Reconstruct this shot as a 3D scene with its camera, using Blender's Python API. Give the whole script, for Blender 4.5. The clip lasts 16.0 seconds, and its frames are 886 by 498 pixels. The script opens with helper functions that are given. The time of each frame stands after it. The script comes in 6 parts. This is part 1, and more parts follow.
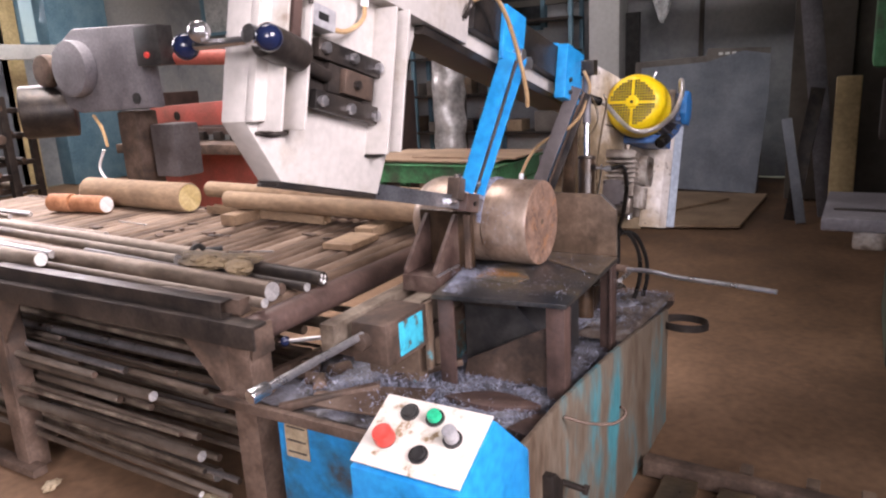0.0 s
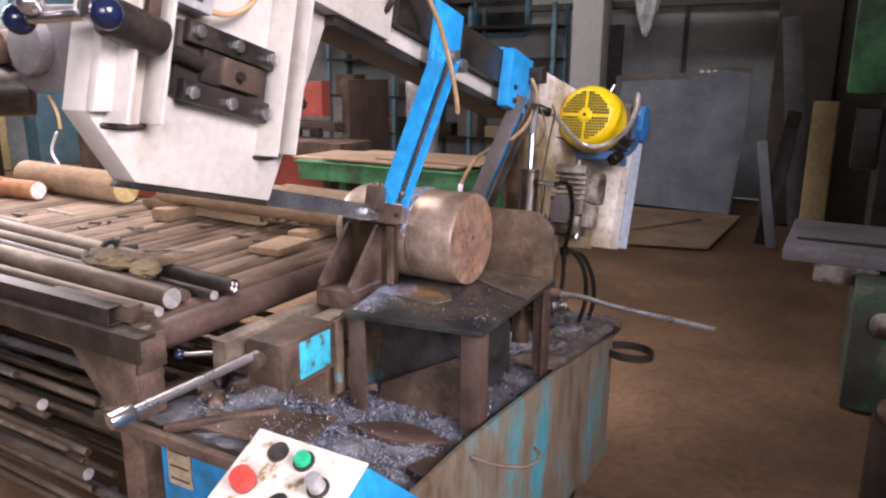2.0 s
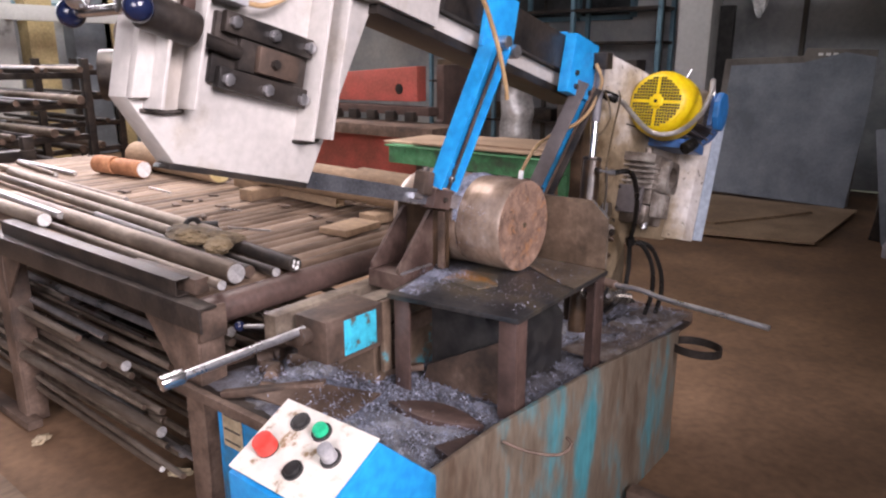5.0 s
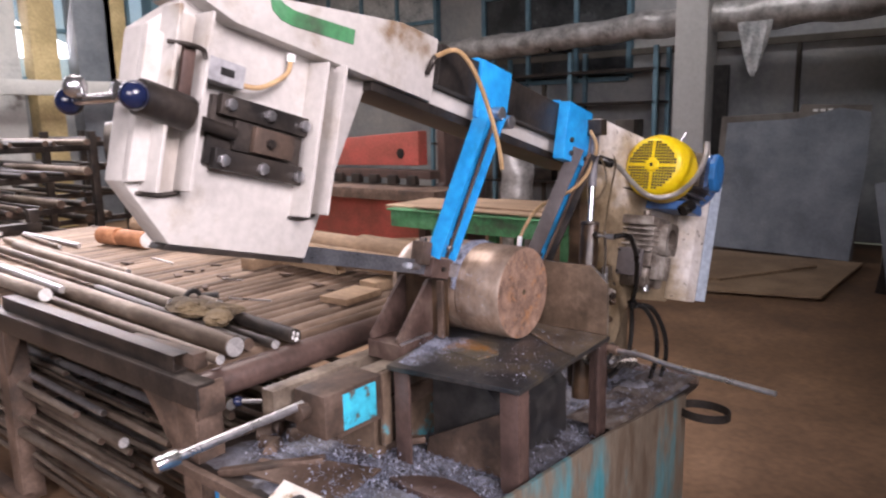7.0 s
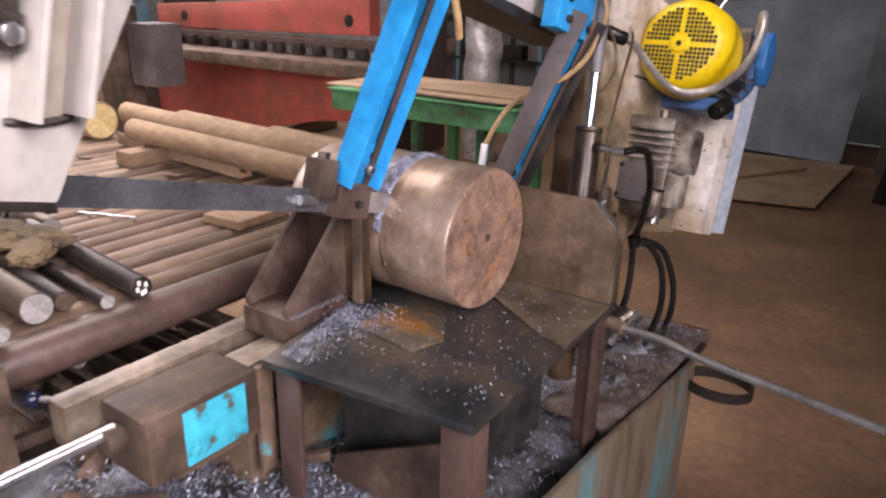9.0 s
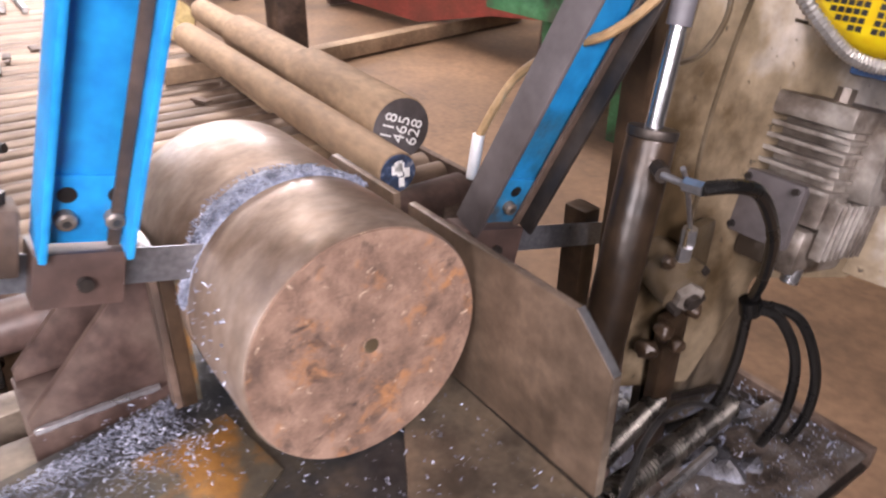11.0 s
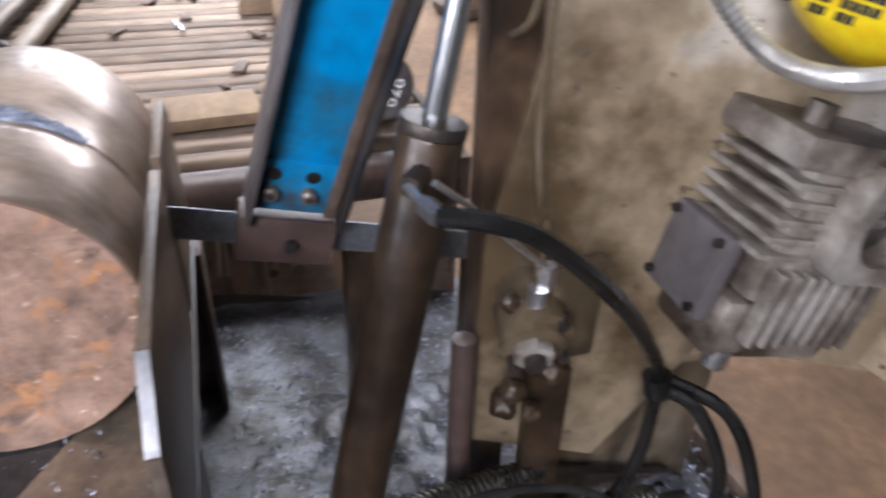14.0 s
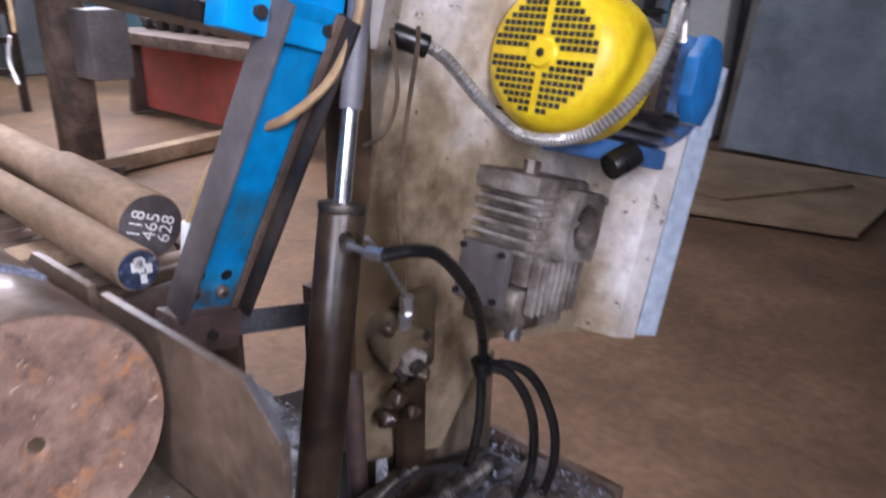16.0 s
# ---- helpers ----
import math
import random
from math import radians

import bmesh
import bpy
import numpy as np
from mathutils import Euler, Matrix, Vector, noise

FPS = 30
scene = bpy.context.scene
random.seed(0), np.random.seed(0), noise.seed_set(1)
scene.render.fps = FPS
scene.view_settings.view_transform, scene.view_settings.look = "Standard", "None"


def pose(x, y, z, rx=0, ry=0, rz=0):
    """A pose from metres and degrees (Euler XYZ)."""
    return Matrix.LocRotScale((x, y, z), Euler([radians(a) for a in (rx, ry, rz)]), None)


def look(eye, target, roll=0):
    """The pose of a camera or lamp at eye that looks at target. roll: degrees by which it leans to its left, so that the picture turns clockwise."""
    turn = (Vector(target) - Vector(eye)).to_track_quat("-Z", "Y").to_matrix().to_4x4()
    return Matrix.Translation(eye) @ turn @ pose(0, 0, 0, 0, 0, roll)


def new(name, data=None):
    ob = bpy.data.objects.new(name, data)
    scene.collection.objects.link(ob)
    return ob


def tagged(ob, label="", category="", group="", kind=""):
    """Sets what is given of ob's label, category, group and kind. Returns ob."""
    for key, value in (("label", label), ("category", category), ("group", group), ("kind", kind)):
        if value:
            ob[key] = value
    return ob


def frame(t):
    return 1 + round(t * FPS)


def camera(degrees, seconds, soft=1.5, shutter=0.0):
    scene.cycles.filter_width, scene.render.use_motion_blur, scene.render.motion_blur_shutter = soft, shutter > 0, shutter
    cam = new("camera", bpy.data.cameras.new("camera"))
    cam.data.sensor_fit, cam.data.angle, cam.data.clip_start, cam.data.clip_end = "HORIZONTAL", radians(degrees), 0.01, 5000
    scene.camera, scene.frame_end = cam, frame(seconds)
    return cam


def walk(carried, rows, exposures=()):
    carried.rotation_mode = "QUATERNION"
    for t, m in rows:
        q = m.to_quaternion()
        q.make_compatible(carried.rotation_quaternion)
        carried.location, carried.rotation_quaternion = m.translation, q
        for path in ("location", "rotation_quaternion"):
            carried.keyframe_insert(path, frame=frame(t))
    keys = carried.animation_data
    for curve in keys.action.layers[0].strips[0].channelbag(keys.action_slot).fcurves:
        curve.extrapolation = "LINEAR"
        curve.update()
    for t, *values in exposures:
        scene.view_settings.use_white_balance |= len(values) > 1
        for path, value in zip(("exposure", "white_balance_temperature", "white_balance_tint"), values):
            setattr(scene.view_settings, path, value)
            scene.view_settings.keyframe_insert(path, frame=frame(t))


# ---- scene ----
cam = camera(63.8, 16.0, soft=2.2, shutter=0.5)
METRES, EYE, TILT, LEAN, TURN = 2.8, 1.26, -14.0, 3.0, 30.0
ROWS = [
    (0.0, 0.0, 0.0, 0.0, 0.0, 0.0, -0.0),
    (0.5, 0.0055, 0.0084, 0.0008, -0.24, -0.8, 0.44),
    (1.0, 0.0189, 0.0203, 0.0026, -0.86, -1.95, 1.26),
    (1.5, 0.0338, 0.0364, 0.005, -2.18, -3.09, 0.54),
    (2.0, 0.0559, 0.0532, 0.0131, -1.31, 0.21, -3.13),
    (2.5, 0.0717, 0.0724, 0.015, 1.07, -3.9, -3.98),
    (3.0, 0.0862, 0.0636, 0.0159, 4.87, -3.52, -5.0),
    (3.2, 0.088, 0.0636, 0.0113, 5.2774, -2.4035, -4.5881),
    (5.3, 0.1125, 0.044, 0.0172, 7.8688, -1.0718, -4.6656),
    (5.5, 0.1173, 0.0406, 0.0177, 8.28, -0.14, -4.07),
    (6.0, 0.1199, 0.0372, 0.02, 9.87, 2.41, -4.45),
    (6.5, 0.1187, 0.0389, 0.0224, 9.73, 3.8, -3.85),
    (7.0, 0.1106, 0.0511, 0.0257, 7.72, 3.13, -3.67),
    (7.5, 0.0909, 0.0883, 0.0312, 3.28, 0.79, -2.96),
    (8.0, 0.0854, 0.1457, 0.0387, 0.45, -3.71, -3.42),
    (8.2, 0.0913, 0.1739, 0.0439, 1.6221, -4.2873, -4.0452),
    (10.3, 0.1355, 0.4495, 0.0975, 12.6631, -14.1047, -6.7592),
    (10.5, 0.1506, 0.4743, 0.1059, 16.43, -16.07, -7.36),
    (11.0, 0.1811, 0.5085, 0.1241, 22.36, -17.3, -8.94),
    (11.5, 0.1967, 0.5411, 0.1286, 29.01, -19.81, -13.91),
    (12.0, 0.2052, 0.5753, 0.1325, 34.26, -23.16, -13.32),
    (12.5, 0.2095, 0.5924, 0.1363, 41.99, -24.85, -16.02),
    (13.0, 0.2232, 0.6148, 0.1439, 52.59, -26.66, -17.12),
    (13.5, 0.2486, 0.6296, 0.1461, 50.87, -25.72, -15.36),
    (14.0, 0.2711, 0.6381, 0.1461, 41.37, -24.29, -12.98),
    (14.5, 0.284, 0.6348, 0.1504, 29.92, -19.18, -11.41),
    (15.0, 0.2799, 0.6052, 0.1518, 17.2, -12.23, -10.41),
    (15.5, 0.2564, 0.5614, 0.1466, 14.54, -7.82, -8.32),
    (16.0, 0.2355, 0.5137, 0.1252, 8.88, -7.72, -6.61),
]
walk(cam, [(t, pose(0.72, -1.73, EYE, TILT, LEAN, TURN) @ pose(METRES * x, METRES * y, METRES * z, 90 + pitch, roll, yaw)) for t, x, y, z, yaw, pitch, roll in ROWS],
     exposures=[(0.0, 0.15, 6750, 13), (3.2, 0.08, 6700, 13), (5.3, 0.0, 6650, 12), (7.0, 0.0, 6700, 12.5), (8.2, 0.0, 7000, 13), (10.3, 0.36, 6950, 12), (11.5, 0.47, 6450, 8), (12.6, 0.52, 5900, 1), (13.5, 0.5, 5850, 0), (14.2, 0.36, 6000, 0.5), (14.6, 0.62, 6200, 2.5), (15.0, 0.9, 6150, 5), (15.5, 0.55, 5850, 7), (16.0, 0.12, 5750, 9)])

# ---- light ----
world = bpy.data.worlds.new("world")
scene.world = world
world.use_nodes = True
wnt = world.node_tree
sky = wnt.nodes.new("ShaderNodeTexSky")
sky.sky_type, sky.sun_disc = "NISHITA", False
sky.sun_elevation, sky.sun_rotation = radians(40), radians(120)
wnt.links.new(sky.outputs[0], wnt.nodes["Background"].inputs[0])
wnt.nodes["Background"].inputs[1].default_value = 0.12


def area_lamp(name, eye, target, w, h, watts, color):
    d = bpy.data.lights.new(name, "AREA")
    d.shape, d.size, d.size_y, d.energy, d.color = "RECTANGLE", w, h, watts, color
    ob = new(name, d)
    ob.matrix_world = look(eye, target)
    return ob


DAY = (1.02, 0.92, 1.0)
area_lamp("window_light_south", (2.2, -5.9, 2.8), (-1.3, -0.4, 0.5), 3.0, 2.2, 42, DAY).data.spread = radians(52)
area_lamp("window_light_east", (4.2, -1.7, 3.3), (-1.3, -0.5, 0.8), 3.0, 1.9, 91, (1.02, 0.92, 1.02)).data.spread = radians(60)
area_lamp("window_light_west", (-8.9, 1.5, 3.2), (-3, 0.45, 0.6), 6.0, 2.2, 165, DAY).data.spread = radians(90)
area_lamp("roof_light", (-3.4, 0.6, 5.35), (-3.4, 0.6, 0), 4.0, 2.4, 190, (1.02, 0.92, 0.94)).data.spread = radians(84)
# added fill under the closed ceiling, brightens the far end
area_lamp("fill_light_far", (-6.2, 2.2, 5.35), (-7.4, 2.2, 0), 4.0, 2.4, 215, (1.0, 0.95, 0.95)).data.spread = radians(110)

# added fill aimed at the north wall, no opening above it
area_lamp("fill_light_north", (-1.6, 3.4, 5.35), (-1.6, 6.4, 2.5), 4.0, 1.2, 26, (0.98, 0.95, 1.0)).data.spread = radians(70)

# ---- materials ----


def material(name, colors, rough=0.6, metal=0.0, scale=6.0, fine=60.0, bump=0.15, mix=(0.38, 0.62), streak=(1, 1, 1), rough_var=0.15, spec=0.5, island=0.0, coat=0.0, stain=None, grain=0.45):
    """Node material: 2 or 3 colours mixed by a broad and a fine noise, with roughness variation and fine relief."""
    m = bpy.data.materials.new(name)
    m.use_nodes = True
    nt = m.node_tree
    N, Lk = nt.nodes, nt.links
    bsdf = N["Principled BSDF"]
    tc = N.new("ShaderNodeTexCoord")
    mp = N.new("ShaderNodeMapping")
    mp.inputs["Scale"].default_value = streak
    Lk.new(tc.outputs["Object"], mp.inputs["Vector"])
    src = mp.outputs["Vector"]
    if island:
        oi = N.new("ShaderNodeObjectInfo")
        ad = N.new("ShaderNodeVectorMath")
        ad.operation = "SCALE"
        cv = N.new("ShaderNodeCombineXYZ")
        for k in range(3):
            Lk.new(oi.outputs["Random"], cv.inputs[k])
        Lk.new(cv.outputs[0], ad.inputs[0])
        ad.inputs["Scale"].default_value = 37.0
        sm = N.new("ShaderNodeVectorMath")
        Lk.new(src, sm.inputs[0])
        Lk.new(ad.outputs[0], sm.inputs[1])
        src = sm.outputs[0]
    big, small = N.new("ShaderNodeTexNoise"), N.new("ShaderNodeTexNoise")
    big.inputs["Scale"].default_value, big.inputs["Detail"].default_value, big.inputs["Roughness"].default_value = scale, 6, 0.62
    small.inputs["Scale"].default_value, small.inputs["Detail"].default_value = fine, 4
    for n in (big, small):
        Lk.new(src, n.inputs["Vector"])
    ramp = N.new("ShaderNodeValToRGB")
    ramp.color_ramp.elements[0].position, ramp.color_ramp.elements[1].position = mix
    ramp.color_ramp.elements[0].color = (*colors[0], 1)
    ramp.color_ramp.elements[1].color = (*colors[-1], 1)
    if len(colors) == 3:
        e = ramp.color_ramp.elements.new((mix[0] + mix[1]) / 2)
        e.color = (*colors[1], 1)
    if stain:
        # a stain that spreads from one place: centre, radius
        ds = N.new("ShaderNodeVectorMath")
        ds.operation = "DISTANCE"
        Lk.new(tc.outputs["Object"], ds.inputs[0])
        ds.inputs[1].default_value = stain[0]
        sc = N.new("ShaderNodeMath")
        sc.operation = "MULTIPLY_ADD"
        sc.inputs[1].default_value, sc.inputs[2].default_value = 0.5 / stain[1], -0.5
        Lk.new(ds.outputs["Value"], sc.inputs[0])
        sm2 = N.new("ShaderNodeMath")
        Lk.new(sc.outputs[0], sm2.inputs[0])
        Lk.new(big.outputs["Fac"], sm2.inputs[1])
        Lk.new(sm2.outputs[0], ramp.inputs["Fac"])
    else:
        Lk.new(big.outputs["Fac"], ramp.inputs["Fac"])
    mul = N.new("ShaderNodeMix")
    mul.data_type, mul.blend_type = "RGBA", "OVERLAY"
    mul.inputs["Factor"].default_value = grain
    tone = ramp.outputs["Color"]
    if stain:
        # oil splashes: sparse dark specks
        sp = N.new("ShaderNodeTexNoise")
        sp.inputs["Scale"].default_value, sp.inputs["Detail"].default_value, sp.inputs["Roughness"].default_value = 42, 5, 0.7
        Lk.new(src, sp.inputs["Vector"])
        cut = N.new("ShaderNodeMapRange")
        cut.inputs["From Min"].default_value, cut.inputs["From Max"].default_value = 0.62, 0.67
        Lk.new(sp.outputs["Fac"], cut.inputs["Value"])
        dab = N.new("ShaderNodeMix")
        dab.data_type = "RGBA"
        Lk.new(cut.outputs["Result"], dab.inputs["Factor"])
        Lk.new(tone, dab.inputs["A"])
        dab.inputs["B"].default_value = (0.06, 0.045, 0.03, 1)
        tone = dab.outputs["Result"]
    Lk.new(tone, mul.inputs["A"])
    Lk.new(small.outputs["Fac"], mul.inputs["B"])
    out = mul.outputs["Result"]
    if island:
        hsv = N.new("ShaderNodeHueSaturation")
        mr = N.new("ShaderNodeMapRange")
        mr.inputs["To Min"].default_value, mr.inputs["To Max"].default_value = 1 - island, 1 + island
        Lk.new(oi.outputs["Random"], mr.inputs["Value"])
        Lk.new(mr.outputs["Result"], hsv.inputs["Value"])
        Lk.new(out, hsv.inputs["Color"])
        out = hsv.outputs["Color"]
    Lk.new(out, bsdf.inputs["Base Color"])
    rr = N.new("ShaderNodeMapRange")
    rr.inputs["To Min"].default_value, rr.inputs["To Max"].default_value = max(0.03, rough - rough_var), min(1, rough + rough_var)
    Lk.new(big.outputs["Fac"], rr.inputs["Value"])
    Lk.new(rr.outputs["Result"], bsdf.inputs["Roughness"])
    bsdf.inputs["Metallic"].default_value = metal
    bsdf.inputs["Specular IOR Level"].default_value = spec
    bsdf.inputs["Coat Weight"].default_value = coat
    if bump:
        b = N.new("ShaderNodeBump")
        b.inputs["Strength"].default_value, b.inputs["Distance"].default_value = bump, 0.004
        s2 = N.new("ShaderNodeMath")
        Lk.new(big.outputs["Fac"], s2.inputs[0])
        Lk.new(small.outputs["Fac"], s2.inputs[1])
        Lk.new(s2.outputs[0], b.inputs["Height"])
        Lk.new(b.outputs[0], bsdf.inputs["Normal"])
    return m


M = {
    "rust": material("rusty_steel", [(0.05, 0.036, 0.028), (0.094, 0.063, 0.046), (0.155, 0.108, 0.082)], 0.62, 0.25, 7, 80, 0.25, island=0.2),
    "primer": material("red_brown_primer", [(0.052, 0.034, 0.029), (0.095, 0.06, 0.05)], 0.42, 0.0, 9, 70, 0.15),
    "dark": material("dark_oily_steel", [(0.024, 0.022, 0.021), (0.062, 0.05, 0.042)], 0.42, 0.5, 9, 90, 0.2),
    "plate": material("oily_plate_steel", [(0.028, 0.03, 0.033), (0.06, 0.058, 0.056), (0.11, 0.092, 0.066)], 0.36, 0.5, 7, 90, 0.2, rough_var=0.2),
    "brown_plate": material("brown_oily_plate", [(0.075, 0.062, 0.048), (0.15, 0.122, 0.09), (0.21, 0.165, 0.115)], 0.36, 0.4, 9, 90, 0.2, rough_var=0.2),
    "fence": material("oily_brown_fence", [(0.055, 0.04, 0.028), (0.11, 0.078, 0.054), (0.17, 0.122, 0.086)], 0.38, 0.2, 7, 80, 0.2, rough_var=0.2),
    "jaw": material("red_brown_jaw_steel", [(0.034, 0.021, 0.017), (0.065, 0.041, 0.034), (0.1, 0.07, 0.056)], 0.42, 0.1, 9, 70, 0.15),
    "stain": material("orange_stained_steel", [(0.085, 0.08, 0.066), (0.12, 0.1, 0.07), (0.29, 0.14, 0.035)], 0.38, 0.35, 13, 80, 0.2, mix=(0.4, 0.64)),
    "bright": material("ground_steel", [(0.42, 0.42, 0.43), (0.6, 0.6, 0.62)], 0.3, 0.9, 8, 120, 0.08),
    "blade": material("blade_steel", [(0.2, 0.215, 0.24), (0.34, 0.36, 0.4)], 0.3, 0.85, 12, 160, 0.05),
    "chrome": material("worn_chrome", [(0.5, 0.5, 0.51), (0.6, 0.6, 0.61)], 0.25, 0.95, 6, 90, 0.03, rough_var=0.06),
    "bar": material("bar_stock_steel", [(0.085, 0.065, 0.05), (0.17, 0.135, 0.105), (0.26, 0.22, 0.18)], 0.48, 0.55, 5, 70, 0.2, streak=(0.35, 1, 1), island=0.35),
    "bar_end": material("sawn_bar_end", [(0.5, 0.5, 0.5), (0.68, 0.67, 0.66)], 0.4, 0.6, 20, 150, 0.1),
    "brown_bar": material("dusty_brown_bar", [(0.19, 0.125, 0.075), (0.3, 0.21, 0.13)], 0.75, 0.1, 6, 70, 0.2, streak=(0.4, 1, 1)),
    "yellow_end": material("yellow_painted_end", [(0.5, 0.38, 0.16), (0.62, 0.5, 0.25)], 0.6, 0, 12, 80, 0.1),
    "orange_bar": material("orange_rust_bar", [(0.24, 0.1, 0.045), (0.42, 0.2, 0.1)], 0.7, 0.1, 9, 80, 0.3),
    "roller": material("dusty_roller", [(0.085, 0.057, 0.039), (0.16, 0.113, 0.081), (0.24, 0.182, 0.138)], 0.5, 0.3, 5, 60, 0.15, streak=(1, 0.3, 1), island=0.22),
    "work": material("machined_billet", [(0.2, 0.14, 0.1), (0.33, 0.25, 0.195), (0.43, 0.35, 0.29)], 0.38, 0.5, 6, 60, 0.18, streak=(1.3, 0.9, 0.9), rough_var=0.16, coat=0.2),
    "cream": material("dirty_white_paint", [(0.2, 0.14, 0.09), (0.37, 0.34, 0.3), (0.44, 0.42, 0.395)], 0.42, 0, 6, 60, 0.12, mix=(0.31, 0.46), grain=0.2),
    # darker cream that paints in the shade inside the head ribs
    "shaded_cream": material("shaded_white_paint", [(0.14, 0.105, 0.075), (0.3, 0.265, 0.225), (0.4, 0.37, 0.335)], 0.5, 0, 5, 60, 0.15, mix=(0.3, 0.6), streak=(1, 1, 0.4)),
    "greasy": material("grease_stained_paint", [(0.075, 0.05, 0.025), (0.30, 0.235, 0.155), (0.60, 0.565, 0.535)], 0.4, 0, 6, 45, 0.3, mix=(0.12, 0.66), stain=((-0.05, 0.47, -0.12), 0.46)),
    "blue": material("bright_blue_paint", [(0.015, 0.14, 0.3), (0.01, 0.24, 0.56), (0.015, 0.29, 0.66)], 0.35, 0, 6, 50, 0.12, mix=(0.28, 0.5)),
    "blue_worn": material("worn_blue_paint", [(0.05, 0.06, 0.065), (0.02, 0.17, 0.33), (0.012, 0.24, 0.55)], 0.4, 0.1, 6, 50, 0.15, mix=(0.34, 0.52)),
    "teal": material("streaked_teal_paint", [(0.1, 0.07, 0.048), (0.17, 0.14, 0.105), (0.06, 0.25, 0.29)], 0.48, 0.1, 4.5, 50, 0.25, mix=(0.38, 0.64), streak=(1.4, 1.4, 0.42)),
    "teal_block": material("chipped_turquoise_paint", [(0.12, 0.085, 0.06), (0.16, 0.115, 0.08), (0.03, 0.38, 0.48)], 0.42, 0.05, 7, 60, 0.2, mix=(0.5, 0.66)),
    "turq": material("turquoise_paint", [(0.1, 0.085, 0.065), (0.03, 0.3, 0.4), (0.04, 0.42, 0.56)], 0.42, 0, 14, 60, 0.15, mix=(0.38, 0.47)),
    "yellow": material("yellow_paint", [(0.62, 0.42, 0.005), (0.8, 0.58, 0.01)], 0.38, 0, 7, 60, 0.1, mix=(0.3, 0.6)),
    "motor_blue": material("motor_blue_paint", [(0.05, 0.09, 0.19), (0.06, 0.17, 0.42)], 0.42, 0, 8, 60, 0.1),
    "cover_blue": material("teal_blue_paint", [(0.02, 0.1, 0.26), (0.025, 0.17, 0.45)], 0.4, 0, 9, 60, 0.1),
    "cast": material("grey_cast_aluminium", [(0.05, 0.038, 0.028), (0.18, 0.15, 0.125), (0.4, 0.365, 0.325)], 0.4, 0.4, 8, 60, 0.25),
    "ridge": material("daylit_rim_paint", [(0.36, 0.42, 0.5), (0.45, 0.52, 0.6)], 0.35, 0, 6, 60, 0.08),
    "panel": material("scratched_cream_panel", [(0.26, 0.175, 0.095), (0.6, 0.55, 0.47), (0.68, 0.64, 0.58)], 0.4, 0, 19, 50, 0.1, mix=(0.37, 0.47), grain=0.3),
    "red_btn": material("red_plastic", [(0.6, 0.05, 0.04), (0.7, 0.08, 0.06)], 0.35, 0, 20, 90, 0.02),
    "green_btn": material("green_plastic", [(0.01, 0.42, 0.2), (0.015, 0.5, 0.26)], 0.35, 0, 20, 90, 0.02),
    "black": material("black_plastic", [(0.015, 0.015, 0.016), (0.035, 0.034, 0.033)], 0.4, 0, 20, 90, 0.05),
    "grey_btn": material("grey_plastic", [(0.28, 0.28, 0.29), (0.36, 0.36, 0.37)], 0.4, 0, 20, 90, 0.02),
    "end_blue": material("dark_blue_paint", [(0.02, 0.028, 0.05), (0.035, 0.06, 0.12), (0.22, 0.22, 0.24)], 0.6, 0, 60, 120, 0.1, mix=(0.4, 0.7)),
    "navy": material("navy_ball_plastic", [(0.006, 0.009, 0.03), (0.012, 0.018, 0.05)], 0.15, 0, 8, 60, 0.0),
    "spring": material("oily_spring_steel", [(0.05, 0.045, 0.04), (0.16, 0.145, 0.125)], 0.28, 0.8, 20, 90, 0.05),
    "rail": material("worn_beige_steel", [(0.075, 0.056, 0.042), (0.155, 0.125, 0.096), (0.24, 0.2, 0.155)], 0.4, 0.3, 8, 80, 0.2),
    "rubber": material("black_rubber", [(0.005, 0.005, 0.005), (0.012, 0.011, 0.01)], 0.28, 0, 12, 80, 0.05),
    "hose": material("ochre_hose", [(0.3, 0.19, 0.09), (0.45, 0.31, 0.17)], 0.4, 0, 12, 80, 0.05),
    "white": material("white_plastic", [(0.7, 0.7, 0.7), (0.8, 0.8, 0.8)], 0.4, 0, 12, 80, 0.02),
    "conduit": material("ribbed_metal_conduit", [(0.42, 0.4, 0.37), (0.62, 0.6, 0.57)], 0.35, 0.8, 12, 80, 0.1),
    "swarf_cake": material("packed_blue_swarf", [(0.09, 0.1, 0.135), (0.19, 0.215, 0.29), (0.33, 0.36, 0.45)], 0.45, 0.3, 60, 220, 0.9),
    "swarf": material("blue_grey_swarf", [(0.12, 0.13, 0.165), (0.24, 0.262, 0.34), (0.4, 0.43, 0.53)], 0.4, 0.3, 40, 200, 0.0),
    "sludge": material("oily_swarf_bed", [(0.05, 0.047, 0.047), (0.14, 0.14, 0.155), (0.23, 0.24, 0.28)], 0.4, 0.3, 14, 160, 0.6),
    "rusty_sludge": material("rusty_swarf_bed", [(0.06, 0.048, 0.04), (0.14, 0.11, 0.09), (0.2, 0.18, 0.165)], 0.42, 0.25, 16, 160, 0.5),
    "rag": material("oily_rag_cloth", [(0.06, 0.045, 0.03), (0.17, 0.125, 0.07)], 0.9, 0, 9, 120, 0.3),
    "board": material("brown_hardboard", [(0.22, 0.15, 0.09), (0.34, 0.245, 0.155)], 0.7, 0, 3, 50, 0.1),
    "sheet": material("blue_grey_steel_sheet", [(0.16, 0.18, 0.21), (0.27, 0.3, 0.34)], 0.45, 0.2, 2.2, 40, 0.06, grain=0.2),
